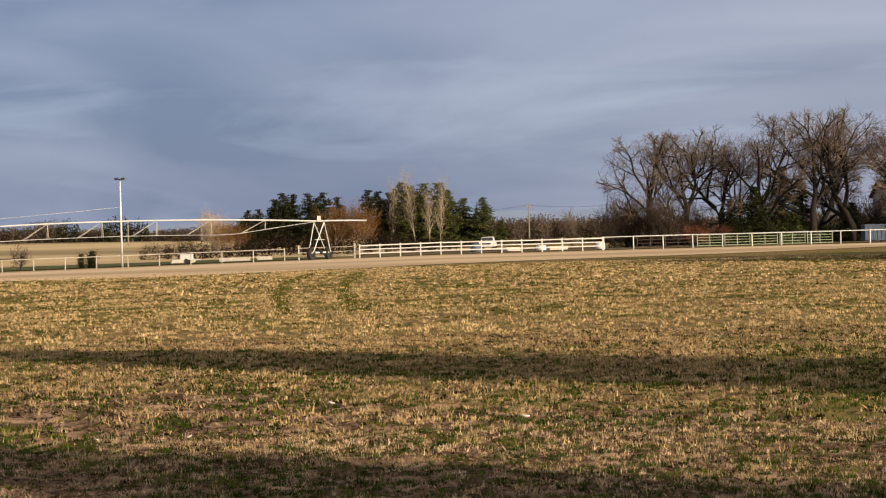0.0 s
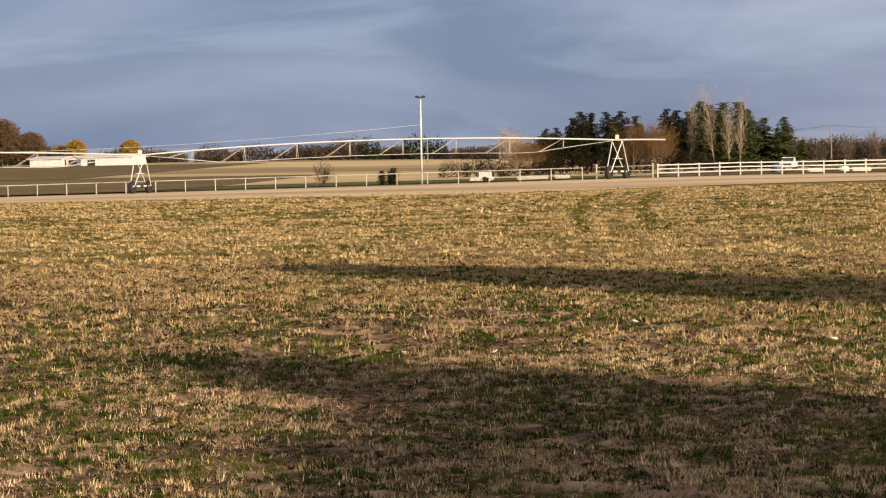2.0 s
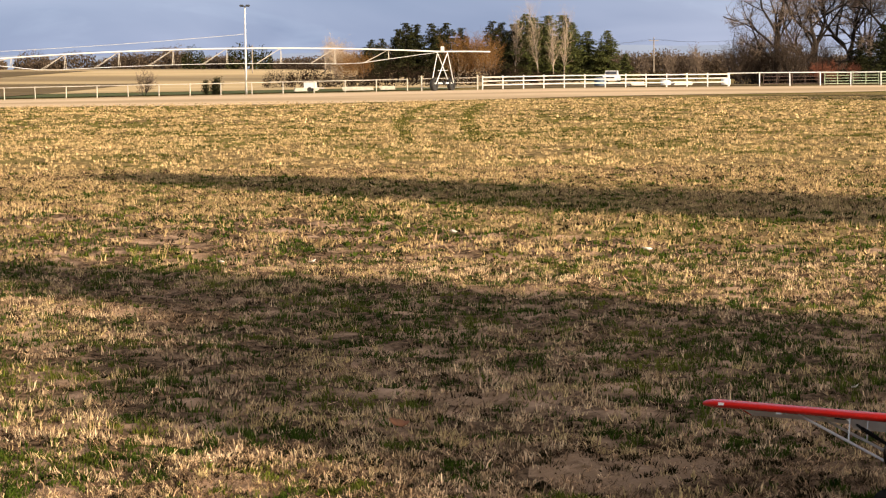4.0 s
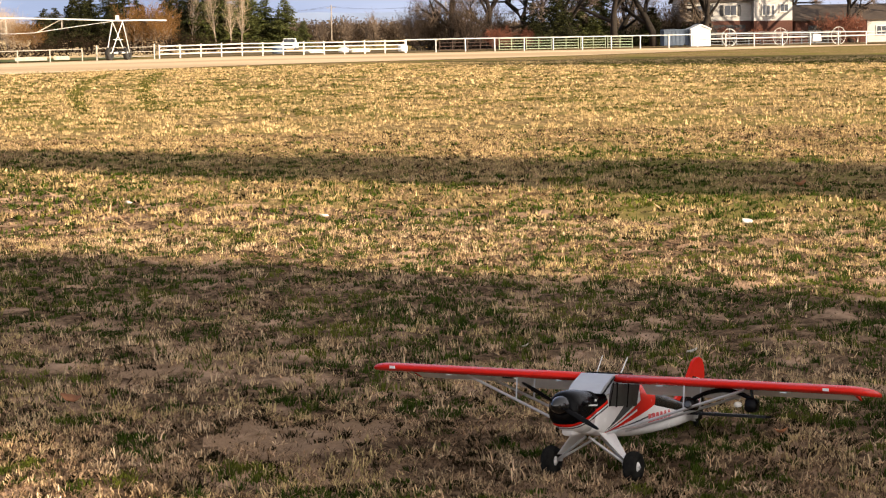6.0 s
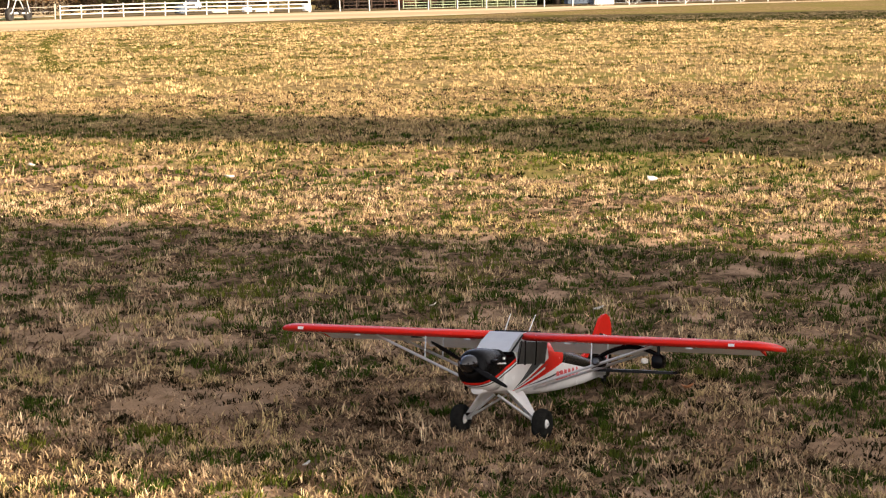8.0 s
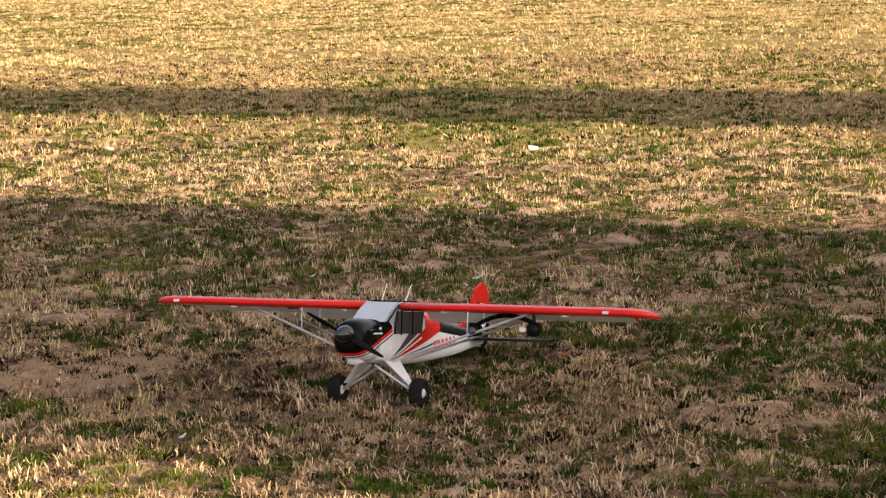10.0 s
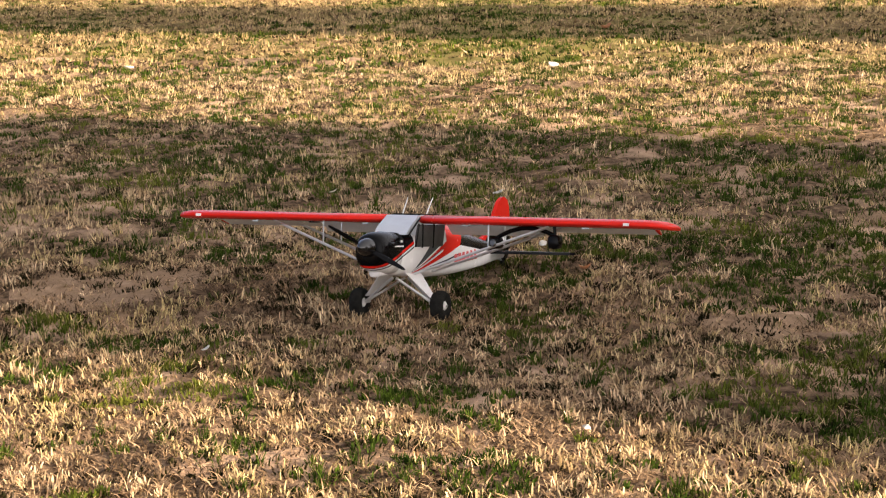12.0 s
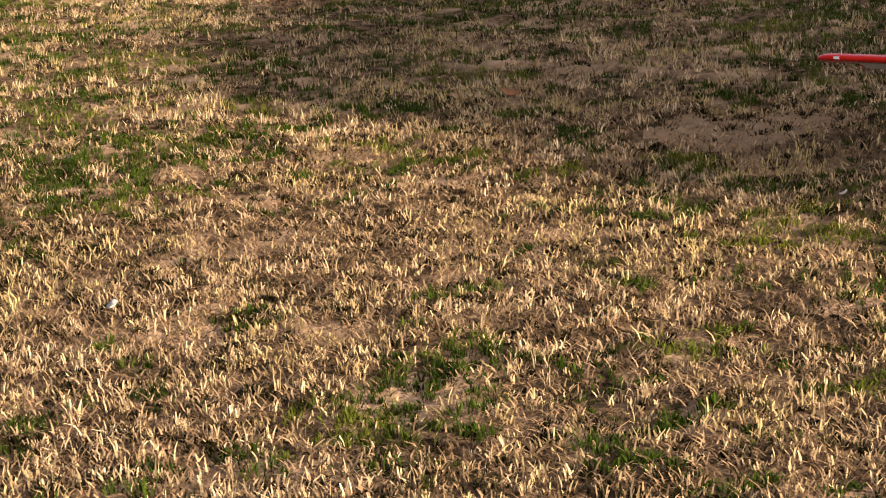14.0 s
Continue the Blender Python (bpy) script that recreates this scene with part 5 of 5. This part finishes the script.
M_BODY = painted("fuselage_paint", WHITE, [
    # sweeping bands on the sides, fanning from the belly up towards the tail
    (GREY, [above(-0.40, 0.187), above(-0.67, 0.195, -1), ahead(-0.20), ahead(0.03, -1)]),
    (RED, [above(-0.225, 0.170), above(-0.385, 0.181, -1), ahead(-0.50), ahead(0.03, -1)]),
    (RED, [above(-0.225, 0.170), above(0, 0.262), ahead(-0.26, -1), ahead(-0.52)]),
    (WHITE, [above(-0.30, 0.1745), above(-0.31, 0.180, -1), ahead(-0.23), ahead(0.03, -1)]),
    (GREY, [above(-0.32, 0.1795), above(-0.32, 0.1825, -1), ahead(-0.25), ahead(0.03, -1)]),
    (GREY, [above(-0.145, 0.168), above(-0.155, 0.1715, -1), ahead(-0.42), ahead(0.0, -1)]),
    (BLACK, [above(0.074, 0.296), (-1, 0, -0.6, -0.264)]),
    # nose: black top, then red, dark and grey pinstripes
    (GREY, [above(-0.36, 0.272), ahead(0.035)]),
    (WHITE, [above(-0.36, 0.278), ahead(0.035)]),
    (BLACK, [above(-0.36, 0.284), ahead(0.035)]),
    (RED, [above(-0.36, 0.287), ahead(0.035)]),
    (BLACK, [above(-0.36, 0.297), ahead(0.035)]),
])
M_FIN = painted("fin_paint", BLACK, [(WHITE, [above(0.10, 0.463), ahead(-0.965, -1)]), (RED, [above(0.10, 0.471)]), (RED, [above(-0.77, -0.335), ahead(-0.955)])])
M_MARK = painted("faded_red_marks", (0.62, 0.10, 0.10), [], 0.4)
M_WING = painted("wing_paint", WHITE, [(RED, [ahead(-0.085)]), (RED, [(0, 1, 0, -0.875)]), (RED, [(0, -1, 0, -0.875)])])
M_FLAP = painted("flap_paint", (0.76, 0.75, 0.73), [(RED, [(0, 1, 0, -0.875)]), (RED, [(0, -1, 0, -0.875)])])
M_GLOSS_BLACK = painted("gloss_black", (0.004, 0.004, 0.0045), [], 0.22, 0.0)
M_RED_PAINT = painted("red_paint", RED, [], 0.25)
M_WHITE_GLOSS = painted("white_gloss", WHITE, [], 0.28)
M_SILVER = material("silver_paint", (0.55, 0.55, 0.54), (0.68, 0.68, 0.67), 0.32, 20.0, metal=0.7, bump=0)
M_SPINNER = material("dark_chrome", (0.05, 0.05, 0.052), (0.09, 0.09, 0.09), 0.18, 20.0, metal=0.9, bump=0)
M_SCREEN = material("grey_windscreen", (0.40, 0.42, 0.46), (0.48, 0.50, 0.54), 0.12, 8.0, bump=0, spec=0.6, coat=0.5)
M_SIDE_GLASS = material("smoky_side_window", (0.055, 0.055, 0.055), (0.09, 0.09, 0.088), 0.18, 8.0, bump=0, spec=0.5)
M_FOAM_TYRE = material("foam_tyre", (0.010, 0.010, 0.009), (0.024, 0.023, 0.020), 0.9, 40.0, bump=0.3, spec=0.02)

plane = thing("model_aeroplane", "red, white and black high-wing model aeroplane standing on the grass", "model plane")
plane.matrix_basis = pose(1.2205, 6.885, -0.003, 0, 0, -124.1) @ pose(0, 0, 0, 1.0, 0, 0) @ pose(0, 0, 0, 0, -9.7, 0)


def body_ring(x, hw, lo, hi, power=3.2, n=28):
    mid, half = (lo + hi) / 2, (hi - lo) / 2
    ring = []
    for k in range(n):
        a = 2 * math.pi * k / n
        c, s = math.cos(a), math.sin(a)
        ring.append((x, hw * math.copysign(abs(c) ** (2 / power), c), mid + half * math.copysign(abs(s) ** (2 / power), s)))
    return ring


body = Build().loft([body_ring(*s) for s in ((0.135, 0.061, 0.166, 0.312), (0.10, 0.063, 0.161, 0.314), (0.03, 0.065, 0.155, 0.318), (-0.015, 0.066, 0.153, 0.344),
                                             (-0.05, 0.066, 0.153, 0.350), (-0.15, 0.066, 0.148, 0.350), (-0.28, 0.064, 0.149, 0.350), (-0.34, 0.060, 0.151, 0.343),
                                             (-0.45, 0.051, 0.156, 0.326), (-0.60, 0.040, 0.166, 0.304), (-0.75, 0.029, 0.179, 0.284),
                                             (-0.90, 0.017, 0.198, 0.264), (-1.0, 0.008, 0.206, 0.250))])
part("fuselage", body, M_BODY, plane, "white fuselage with red, grey and black sweeping stripes", True)
cowl = part("cowl", Build().loft([body_ring(*s) for s in ((0.137, 0.0625, 0.165, 0.314, 2.8), (0.19, 0.063, 0.167, 0.317, 2.6), (0.24, 0.061, 0.174, 0.315, 2.4),
                                                          (0.272, 0.056, 0.185, 0.308, 2.3), (0.286, 0.048, 0.200, 0.300, 2.2), (0.290, 0.036, 0.222, 0.290, 2.0))]),
            M_BODY, plane, "glossy black engine cowl edged by a red stripe", True)
part("chin_scoop", Build().loft([body_ring(*s) for s in ((0.235, 0.018, 0.158, 0.185, 2.4), (0.228, 0.022, 0.155, 0.185, 2.6), (0.19, 0.021, 0.156, 0.185, 2.6), (0.13, 0.010, 0.161, 0.18, 2.4))]),
     M_WHITE_GLOSS, cowl, "white air scoop", True)
for side in (-1, 1):
    wide = part("cowl_lettering", Build().box((0.165, side * 0.0634, 0.2655), (0.075, 0.0016, 0.0055)), M_WHITE_GLOSS, cowl, "row of small white marks")
    part("cowl_badge", Build().box((0.142, side * 0.0622, 0.283), (0.014, 0.0024, 0.008)), M_WHITE_GLOSS, cowl, "small white mark")
    part("exhaust_bulge", Build().lathe([(0.003, -0.026), (0.008, -0.02), (0.009, 0.0), (0.008, 0.02), (0.003, 0.026)], pose(0.215, side * 0.059, 0.272, 0, 90, 0), 12), M_GLOSS_BLACK, cowl, smooth=True)
spinner = part("spinner", Build().lathe([(0.034, 0.0), (0.034, 0.008), (0.031, 0.024), (0.024, 0.044), (0.013, 0.062), (0.004, 0.070), (0.0005, 0.0715)],
                                        pose(0.288, 0, 0.261, 0, 90, 0), 24), M_SPINNER, plane, "dark polished propeller spinner", True)
prop = part("propeller", Build().lathe([(0.012, 0), (0.012, 0.014)], pose(0.296, 0, 0.261, 0, 90, 0), 12), M_GLOSS_BLACK, plane, "black two-blade propeller")
for turn in (64, 244):
    rows = []
    for r, chord, twist in ((0.012, 0.016, 60), (0.04, 0.019, 45), (0.08, 0.021, 30), (0.12, 0.017, 22), (0.155, 0.011, 17), (0.165, 0.006, 15)):
        tw = radians(twist)
        sec = []
        for k in range(8):
            a = 2 * math.pi * k / 8
            p, q = math.cos(a) * chord / 2, math.sin(a) * 0.0022
            sec.append(pose(0.303, 0, 0.261, turn, 0, 0) @ Vector((p * math.sin(tw) + q * math.cos(tw), p * math.cos(tw) - q * math.sin(tw), r)))
        rows.append(sec)
    part("blade", Build().loft(rows), M_GLOSS_BLACK, prop, smooth=True)

# cabin
part("windscreen", Build().loft([[(0.112, y, 0.306), (0.070, y * 1.02, 0.338), (-0.004, y, 0.376), (-0.05, y, 0.378), (-0.05, y, 0.306)] for y in (-0.063, -0.058, 0.058, 0.063)]),
     M_SCREEN, plane, "pale grey moulded windscreen")
part("cabin_roof", Build().box((-0.115, 0, 0.376), (0.15, 0.120, 0.010)), M_GLOSS_BLACK, plane, "dark roof hatch between the wings")
for side in (-1, 1):
    glass = part("side_window", Build().prism([(0.030, 0.262), (0.030, 0.300), (0.012, 0.342), (-0.235, 0.342), (-0.215, 0.262)], 0.004, pose(0, side * 0.0665, 0, 90, 0, 0)),
                 M_SIDE_GLASS, plane, "smoky grey cabin side window")
    for a, b in (((0.098, 0.304), (-0.004, 0.366)), ((-0.028, 0.258), (-0.028, 0.346)), ((-0.125, 0.258), (-0.130, 0.346)), ((0.034, 0.262), (0.004, 0.345))):
        part("window_bar", Build().tube([(a[0], side * 0.0685, a[1]), (b[0], side * 0.0675, b[1])], 0.0036, 6), M_GLOSS_BLACK, glass, "black window frame bar")


# wings
def foil(y, lead, chord, mid, thick, lo=0.0, hi=1.0, n=10):
    top, bottom = [], []
    for k in range(n + 1):
        t = lo + (hi - lo) * (k / n) ** (1.6 if lo == 0 else 1.0)
        h = thick * (2.969 * math.sqrt(t) - 1.26 * t - 3.516 * t ** 2 + 2.843 * t ** 3 - 1.036 * t ** 4) * 0.5
        camber = 0.028 * chord * 4 * t * (1 - t)
        sink = 0.07 * (t * chord - lead)
        top.append((lead - t * chord, y, mid + camber + h - sink))
        bottom.append((lead - t * chord, y, mid + camber - h * 0.75 - sink))
    return top + bottom[::-1][:-1 if lo == 0 else None]


CHORD, THICK = 0.30, 0.125 * 0.30
for side in (-1, 1):
    stations = ((0.060, 0.0, 1.0), (0.30, 0.0, 1.0), (0.60, 0.0, 1.0), (0.88, 0.0, 1.0), (0.92, -0.012, 0.95), (0.952, -0.045, 0.82), (0.970, -0.105, 0.58))
    rings = [foil(side * y, lead, CHORD * k, 0.358, THICK * (0.3 + 0.7 * k), 0.0, 0.78) for y, lead, k in stations]
    if side < 0:
        rings = rings[::-1]
    wing = part("wing", Build().loft(rings), M_WING, plane, "white wing with a red leading edge and red tip", True)
    for name, y0, y1, drop in (("flap", 0.075, 0.44, 30), ("aileron", 0.45, 0.885, 12)):
        hinge = Vector((-0.79 * CHORD, 0, 0.340))
        droop = Matrix.Rotation(radians(-drop), 3, "Y")
        rr = [[hinge + droop @ (Vector(p) - hinge) for p in foil(side * y, 0.0, CHORD, 0.358, THICK, 0.79, 1.0, 4)] for y in (y0, y1)]
        part(name, Build().loft(rr if side > 0 else rr[::-1]), M_FLAP, wing)
    part("nav_light", Build().box((0.001, side * 0.845, 0.360), (0.008, 0.020, 0.010)), M_WHITE_GLOSS, wing, "small clear landing light")
    for y in (0.2, 0.42, 0.66):
        part("servo_cover", Build().box((-0.13, side * y, 0.342), (0.045, 0.025, 0.006)), M_GLOSS_BLACK if y == 0.42 else M_SILVER, wing)
    top = Vector((-0.045, side * 0.545, 0.345))
    for root, tip in (((0.012, side * 0.050, 0.163), top), ((-0.150, side * 0.055, 0.170), top + Vector((-0.15, -side * 0.004, -0.002)))):
        part("strut", Build().tube([root, tip], 0.0052, 8), M_SILVER, plane, "slim silver wing strut")
    for t in (0.56,):
        a = Vector((0.012, side * 0.050, 0.163)).lerp(top, t)
        part("jury_strut", Build().tube([a, (a.x, a.y, 0.348)], 0.003, 6), M_SILVER, plane)
        b = Vector((-0.150, side * 0.055, 0.170)).lerp(top + Vector((-0.15, 0, 0)), t)
        part("jury_strut", Build().tube([b, (b.x, b.y, 0.348)], 0.003, 6), M_SILVER, plane)
    # undercarriage
    part("gear_leg", Build().loft([[(0.070, side * 0.046, 0.168), (-0.062, side * 0.046, 0.166), (-0.062, side * 0.054, 0.162), (0.070, side * 0.054, 0.164)],
                                   [(0.026, side * 0.124, 0.082), (-0.014, side * 0.124, 0.081), (-0.014, side * 0.131, 0.078), (0.026, side * 0.131, 0.079)]]), M_WHITE_GLOSS, plane, "white triangular undercarriage fairing")
    part("gear_strut", Build().tube([(0.062, side * 0.006, 0.150), (0.014, side * 0.128, 0.064)], 0.005, 8), M_SILVER, plane)
    part("gear_strut", Build().tube([(-0.045, side * 0.006, 0.148), (0.006, side * 0.128, 0.062)], 0.004, 8), M_SILVER, plane)
    part("axle", Build().tube([(0.009, side * 0.118, 0.060), (0.009, side * 0.186, 0.053)], 0.005, 8), M_SILVER, plane)
    tyre = part("wheel", Build().lathe([(0.018, -0.016), (0.032, -0.024), (0.046, -0.023), (0.0525, -0.012), (0.054, 0.0), (0.0525, 0.012), (0.046, 0.023), (0.032, 0.024), (0.018, 0.016)],
                                       pose(0.009, side * 0.160, 0.0545, 90, 0, 0), 28), M_FOAM_TYRE, plane, "fat black balloon tyre", True)
    part("hub", Build().lathe([(0.001, -0.0225), (0.011, -0.0215), (0.017, -0.016), (0.0175, 0.0), (0.017, 0.016), (0.011, 0.0215), (0.001, 0.0225)], pose(0.009, side * 0.160, 0.0545, 90, 0, 0), 18),
         M_WHITE_GLOSS, tyre, "white plastic wheel hub", True)
    # whip aerials on the roof
    part("aerial", Build().tube([(-0.10, side * 0.047, 0.372), (-0.155, side * 0.050, 0.440)], [0.0028, 0.0018], 6), M_WHITE_GLOSS, plane, "short white whip aerial")
    # side marks
    for k in range(6):
        x = -0.37 - k * 0.046
        hw = 0.060 + (x + 0.34) * 0.082
        part("side_mark", Build().prism([(-0.018, -0.019), (0.008, -0.019), (0.018, 0.019), (-0.008, 0.019)], 0.003, pose(x, side * (hw + 0.0005), 0.213 + k * 0.003, 90, 0, -side * 4.6)), M_MARK, plane, "slanting faded red side mark")

# tail
fin = part("fin", Build().prism([(-0.74, 0.280), (-0.82, 0.312), (-0.885, 0.382), (-0.930, 0.435), (-0.960, 0.450), (-0.960, 0.235), (-0.78, 0.262)], 0.013, pose(0, 0, 0, 90, 0, 0)), M_FIN, plane, "red-topped black tail fin")
part("rudder", Build().prism([(-0.963, 0.451), (-0.990, 0.456), (-1.030, 0.444), (-1.052, 0.412), (-1.062, 0.35), (-1.062, 0.265), (-1.050, 0.208), (-1.010, 0.196), (-0.963, 0.215)], 0.011, pose(0, 0, 0, 90, 0, 0)), M_FIN, plane, "red-topped black rudder")
for side in (-1, 1):
    roundel = part("roundel", Build().lathe([(0.050, -0.001), (0.050, 0.001)], pose(-0.972, side * 0.0074, 0.304, 90, 0, 0), 36), M_WHITE_GLOSS, fin, "round white tail badge")
    part("badge_disc", Build().lathe([(0.0395, -0.001), (0.0395, 0.001)], pose(-0.972, side * 0.0086, 0.304, 90, 0, 0), 32), M_RED_PAINT, roundel, "red disc")
    part("badge_shape", Build().prism([(-0.014, -0.030), (0.016, -0.027), (0.022, -0.004), (0.006, 0.006), (0.0, 0.020), (-0.012, 0.010), (-0.022, -0.010)], 0.002, pose(-0.972, side * 0.0098, 0.304, 90, 0, 0)), M_WHITE_GLOSS, roundel, "plain white shape")
    part("badge_shape", Build().prism([(0.000, 0.004), (0.012, 0.010), (0.009, 0.024), (-0.008, 0.022)], 0.002, pose(-0.972, side * 0.0104, 0.304, 90, 0, 0)), M_GLOSS_BLACK, roundel, "plain black shape")
    s = side
    stab = part("tailplane", Build().prism([(-0.800, s * 0.010), (-0.830, s * 0.16), (-0.865, s * 0.27), (-0.905, s * 0.325), (-0.930, s * 0.335), (-0.930, s * 0.010)][::s], 0.011, pose(0, 0, 0.232)), M_GLOSS_BLACK, plane, "glossy black tailplane")
    part("elevator", Build().prism([(-0.933, s * 0.022), (-0.933, s * 0.335), (-0.965, s * 0.330), (-0.998, s * 0.28), (-1.015, s * 0.16), (-1.010, s * 0.022)][::s], 0.009, pose(0, 0, 0.232)), M_GLOSS_BLACK, stab)
part("tail_spring", Build().tube([(-0.93, 0, 0.205), (-0.985, 0, 0.200), (-1.0, 0, 0.186)], 0.004, 6), M_SILVER, plane)
tail_wheel = part("tail_wheel", Build().lathe([(0.006, -0.006), (0.015, -0.007), (0.018, 0), (0.015, 0.007), (0.006, 0.006)], pose(-1.0, 0, 0.186, 90, 0, 0), 16), M_FOAM_TYRE, plane)
# black clip-on pods with a curved lead under one wing
pod = part("clip_on_pod", Build().loft([body_ring(x, w, 0.283 - h, 0.283 + h, 3.0, 16) for x, w, h in ((-0.03, 0.014, 0.014), (-0.036, 0.019, 0.021), (-0.076, 0.019, 0.021), (-0.082, 0.014, 0.014))]), M_GLOSS_BLACK, plane, "black pod clamped to the wing strut", True)
pod.location.y = 0.345
part("pod_lens", Build().lathe([(0.014, 0), (0.014, 0.02), (0.009, 0.022)], pose(-0.034, 0, 0.283, 0, 90, 0), 14), M_SPINNER, pod)
pod2 = part("clip_on_pod", Build().loft([body_ring(x, w, 0.292 - h, 0.292 + h, 3.0, 16) for x, w, h in ((-0.03, 0.016, 0.018), (-0.036, 0.021, 0.025), (-0.078, 0.021, 0.025), (-0.084, 0.016, 0.018))]), M_GLOSS_BLACK, plane, "black pod hanging under the wing", True)
pod2.location.y = 0.566
part("pod_stem", Build().tube([(-0.056, 0, 0.312), (-0.058, -0.004, 0.345)], 0.006, 8), M_GLOSS_BLACK, pod2)
part("pod_lead", Build().tube([Vector((-0.056, 0.345, 0.300)).lerp(Vector((-0.056, 0.566, 0.312)), t) + Vector((0, 0, 0.13 * t * (1 - t))) for t in [i / 12 for i in range(13)]], 0.008, 8), M_GLOSS_BLACK, plane, "thick black lead looped between the pods")


# ---------------------------------------------------------------- litter on the grass
M_PALE_LEAF = material("bleached_leaf", (0.55, 0.50, 0.42), (0.74, 0.70, 0.62), 0.8, 30.0, bump=0.2, vary=0.1)
M_RUST_LEAF = material("rusty_leaf", (0.30, 0.12, 0.05), (0.45, 0.2, 0.09), 0.8, 30.0, bump=0.2)


def leaf_mesh(length, curl, mat, seed):
    rng = random.Random(seed)
    rows = []
    for i in range(7):
        t = i / 6
        w = math.sin(math.pi * (0.08 + 0.88 * t)) * length * 0.48
        x, z = (t - 0.5) * length, curl * length * (2 * t - 1) ** 2 + rng.uniform(0, 0.05) * length
        rows.append([(x, -w, z + curl * w * 1.4), (x, 0, z), (x, w, z + curl * w * 1.1), (x, 0, z - 0.004)])
    return Build().loft(rows).mesh("leaf", mat, True)


pale = [leaf_mesh(0.055, 0.18, M_PALE_LEAF, k) for k in range(3)]
for k, (x, y, s) in enumerate(((4.09, 15.89, 1.7), (2.16, 9.42, 1.0), (1.55, 7.79, 0.9), (-2.15, 16.44, 1.2), (0.68, 17.48, 1.6), (-2.92, 16.44, 1.0), (-1.14, 19.52, 1.5),
                               (2.03, 7.99, 0.7), (-1.69, 5.33, 0.8), (0.49, 6.49, 0.6), (0.67, 4.49, 0.6), (2.39, 5.10, 0.9), (1.39, 9.78, 0.7), (1.45, 5.18, 0.5))):
    ob = part("pale_leaf", pale[k % 3], None)
    ob.matrix_basis = pose(x, y, 0.028, random.uniform(-25, 25), random.uniform(-25, 25), random.uniform(0, 360)) @ Matrix.Scale(s, 4)
    tagged(ob, "pale bleached dry leaf lying on the grass", "leaf", "fallen leaves")
rust = leaf_mesh(0.09, 0.3, M_RUST_LEAF, 9)
for k, (x, y, s) in enumerate(((-0.77, 8.64, 1.0), (3.1, 6.6, 1.0), (2.05, 7.4, 0.6), (5.6, 19.6, 1.4))):
    ob = part("brown_leaf", rust, None)
    ob.matrix_basis = pose(x, y, 0.03, 12, 8, 70 * k) @ Matrix.Scale(s, 4)
    tagged(ob, "curled rusty brown leaf lying on the grass", "leaf", "fallen leaves")
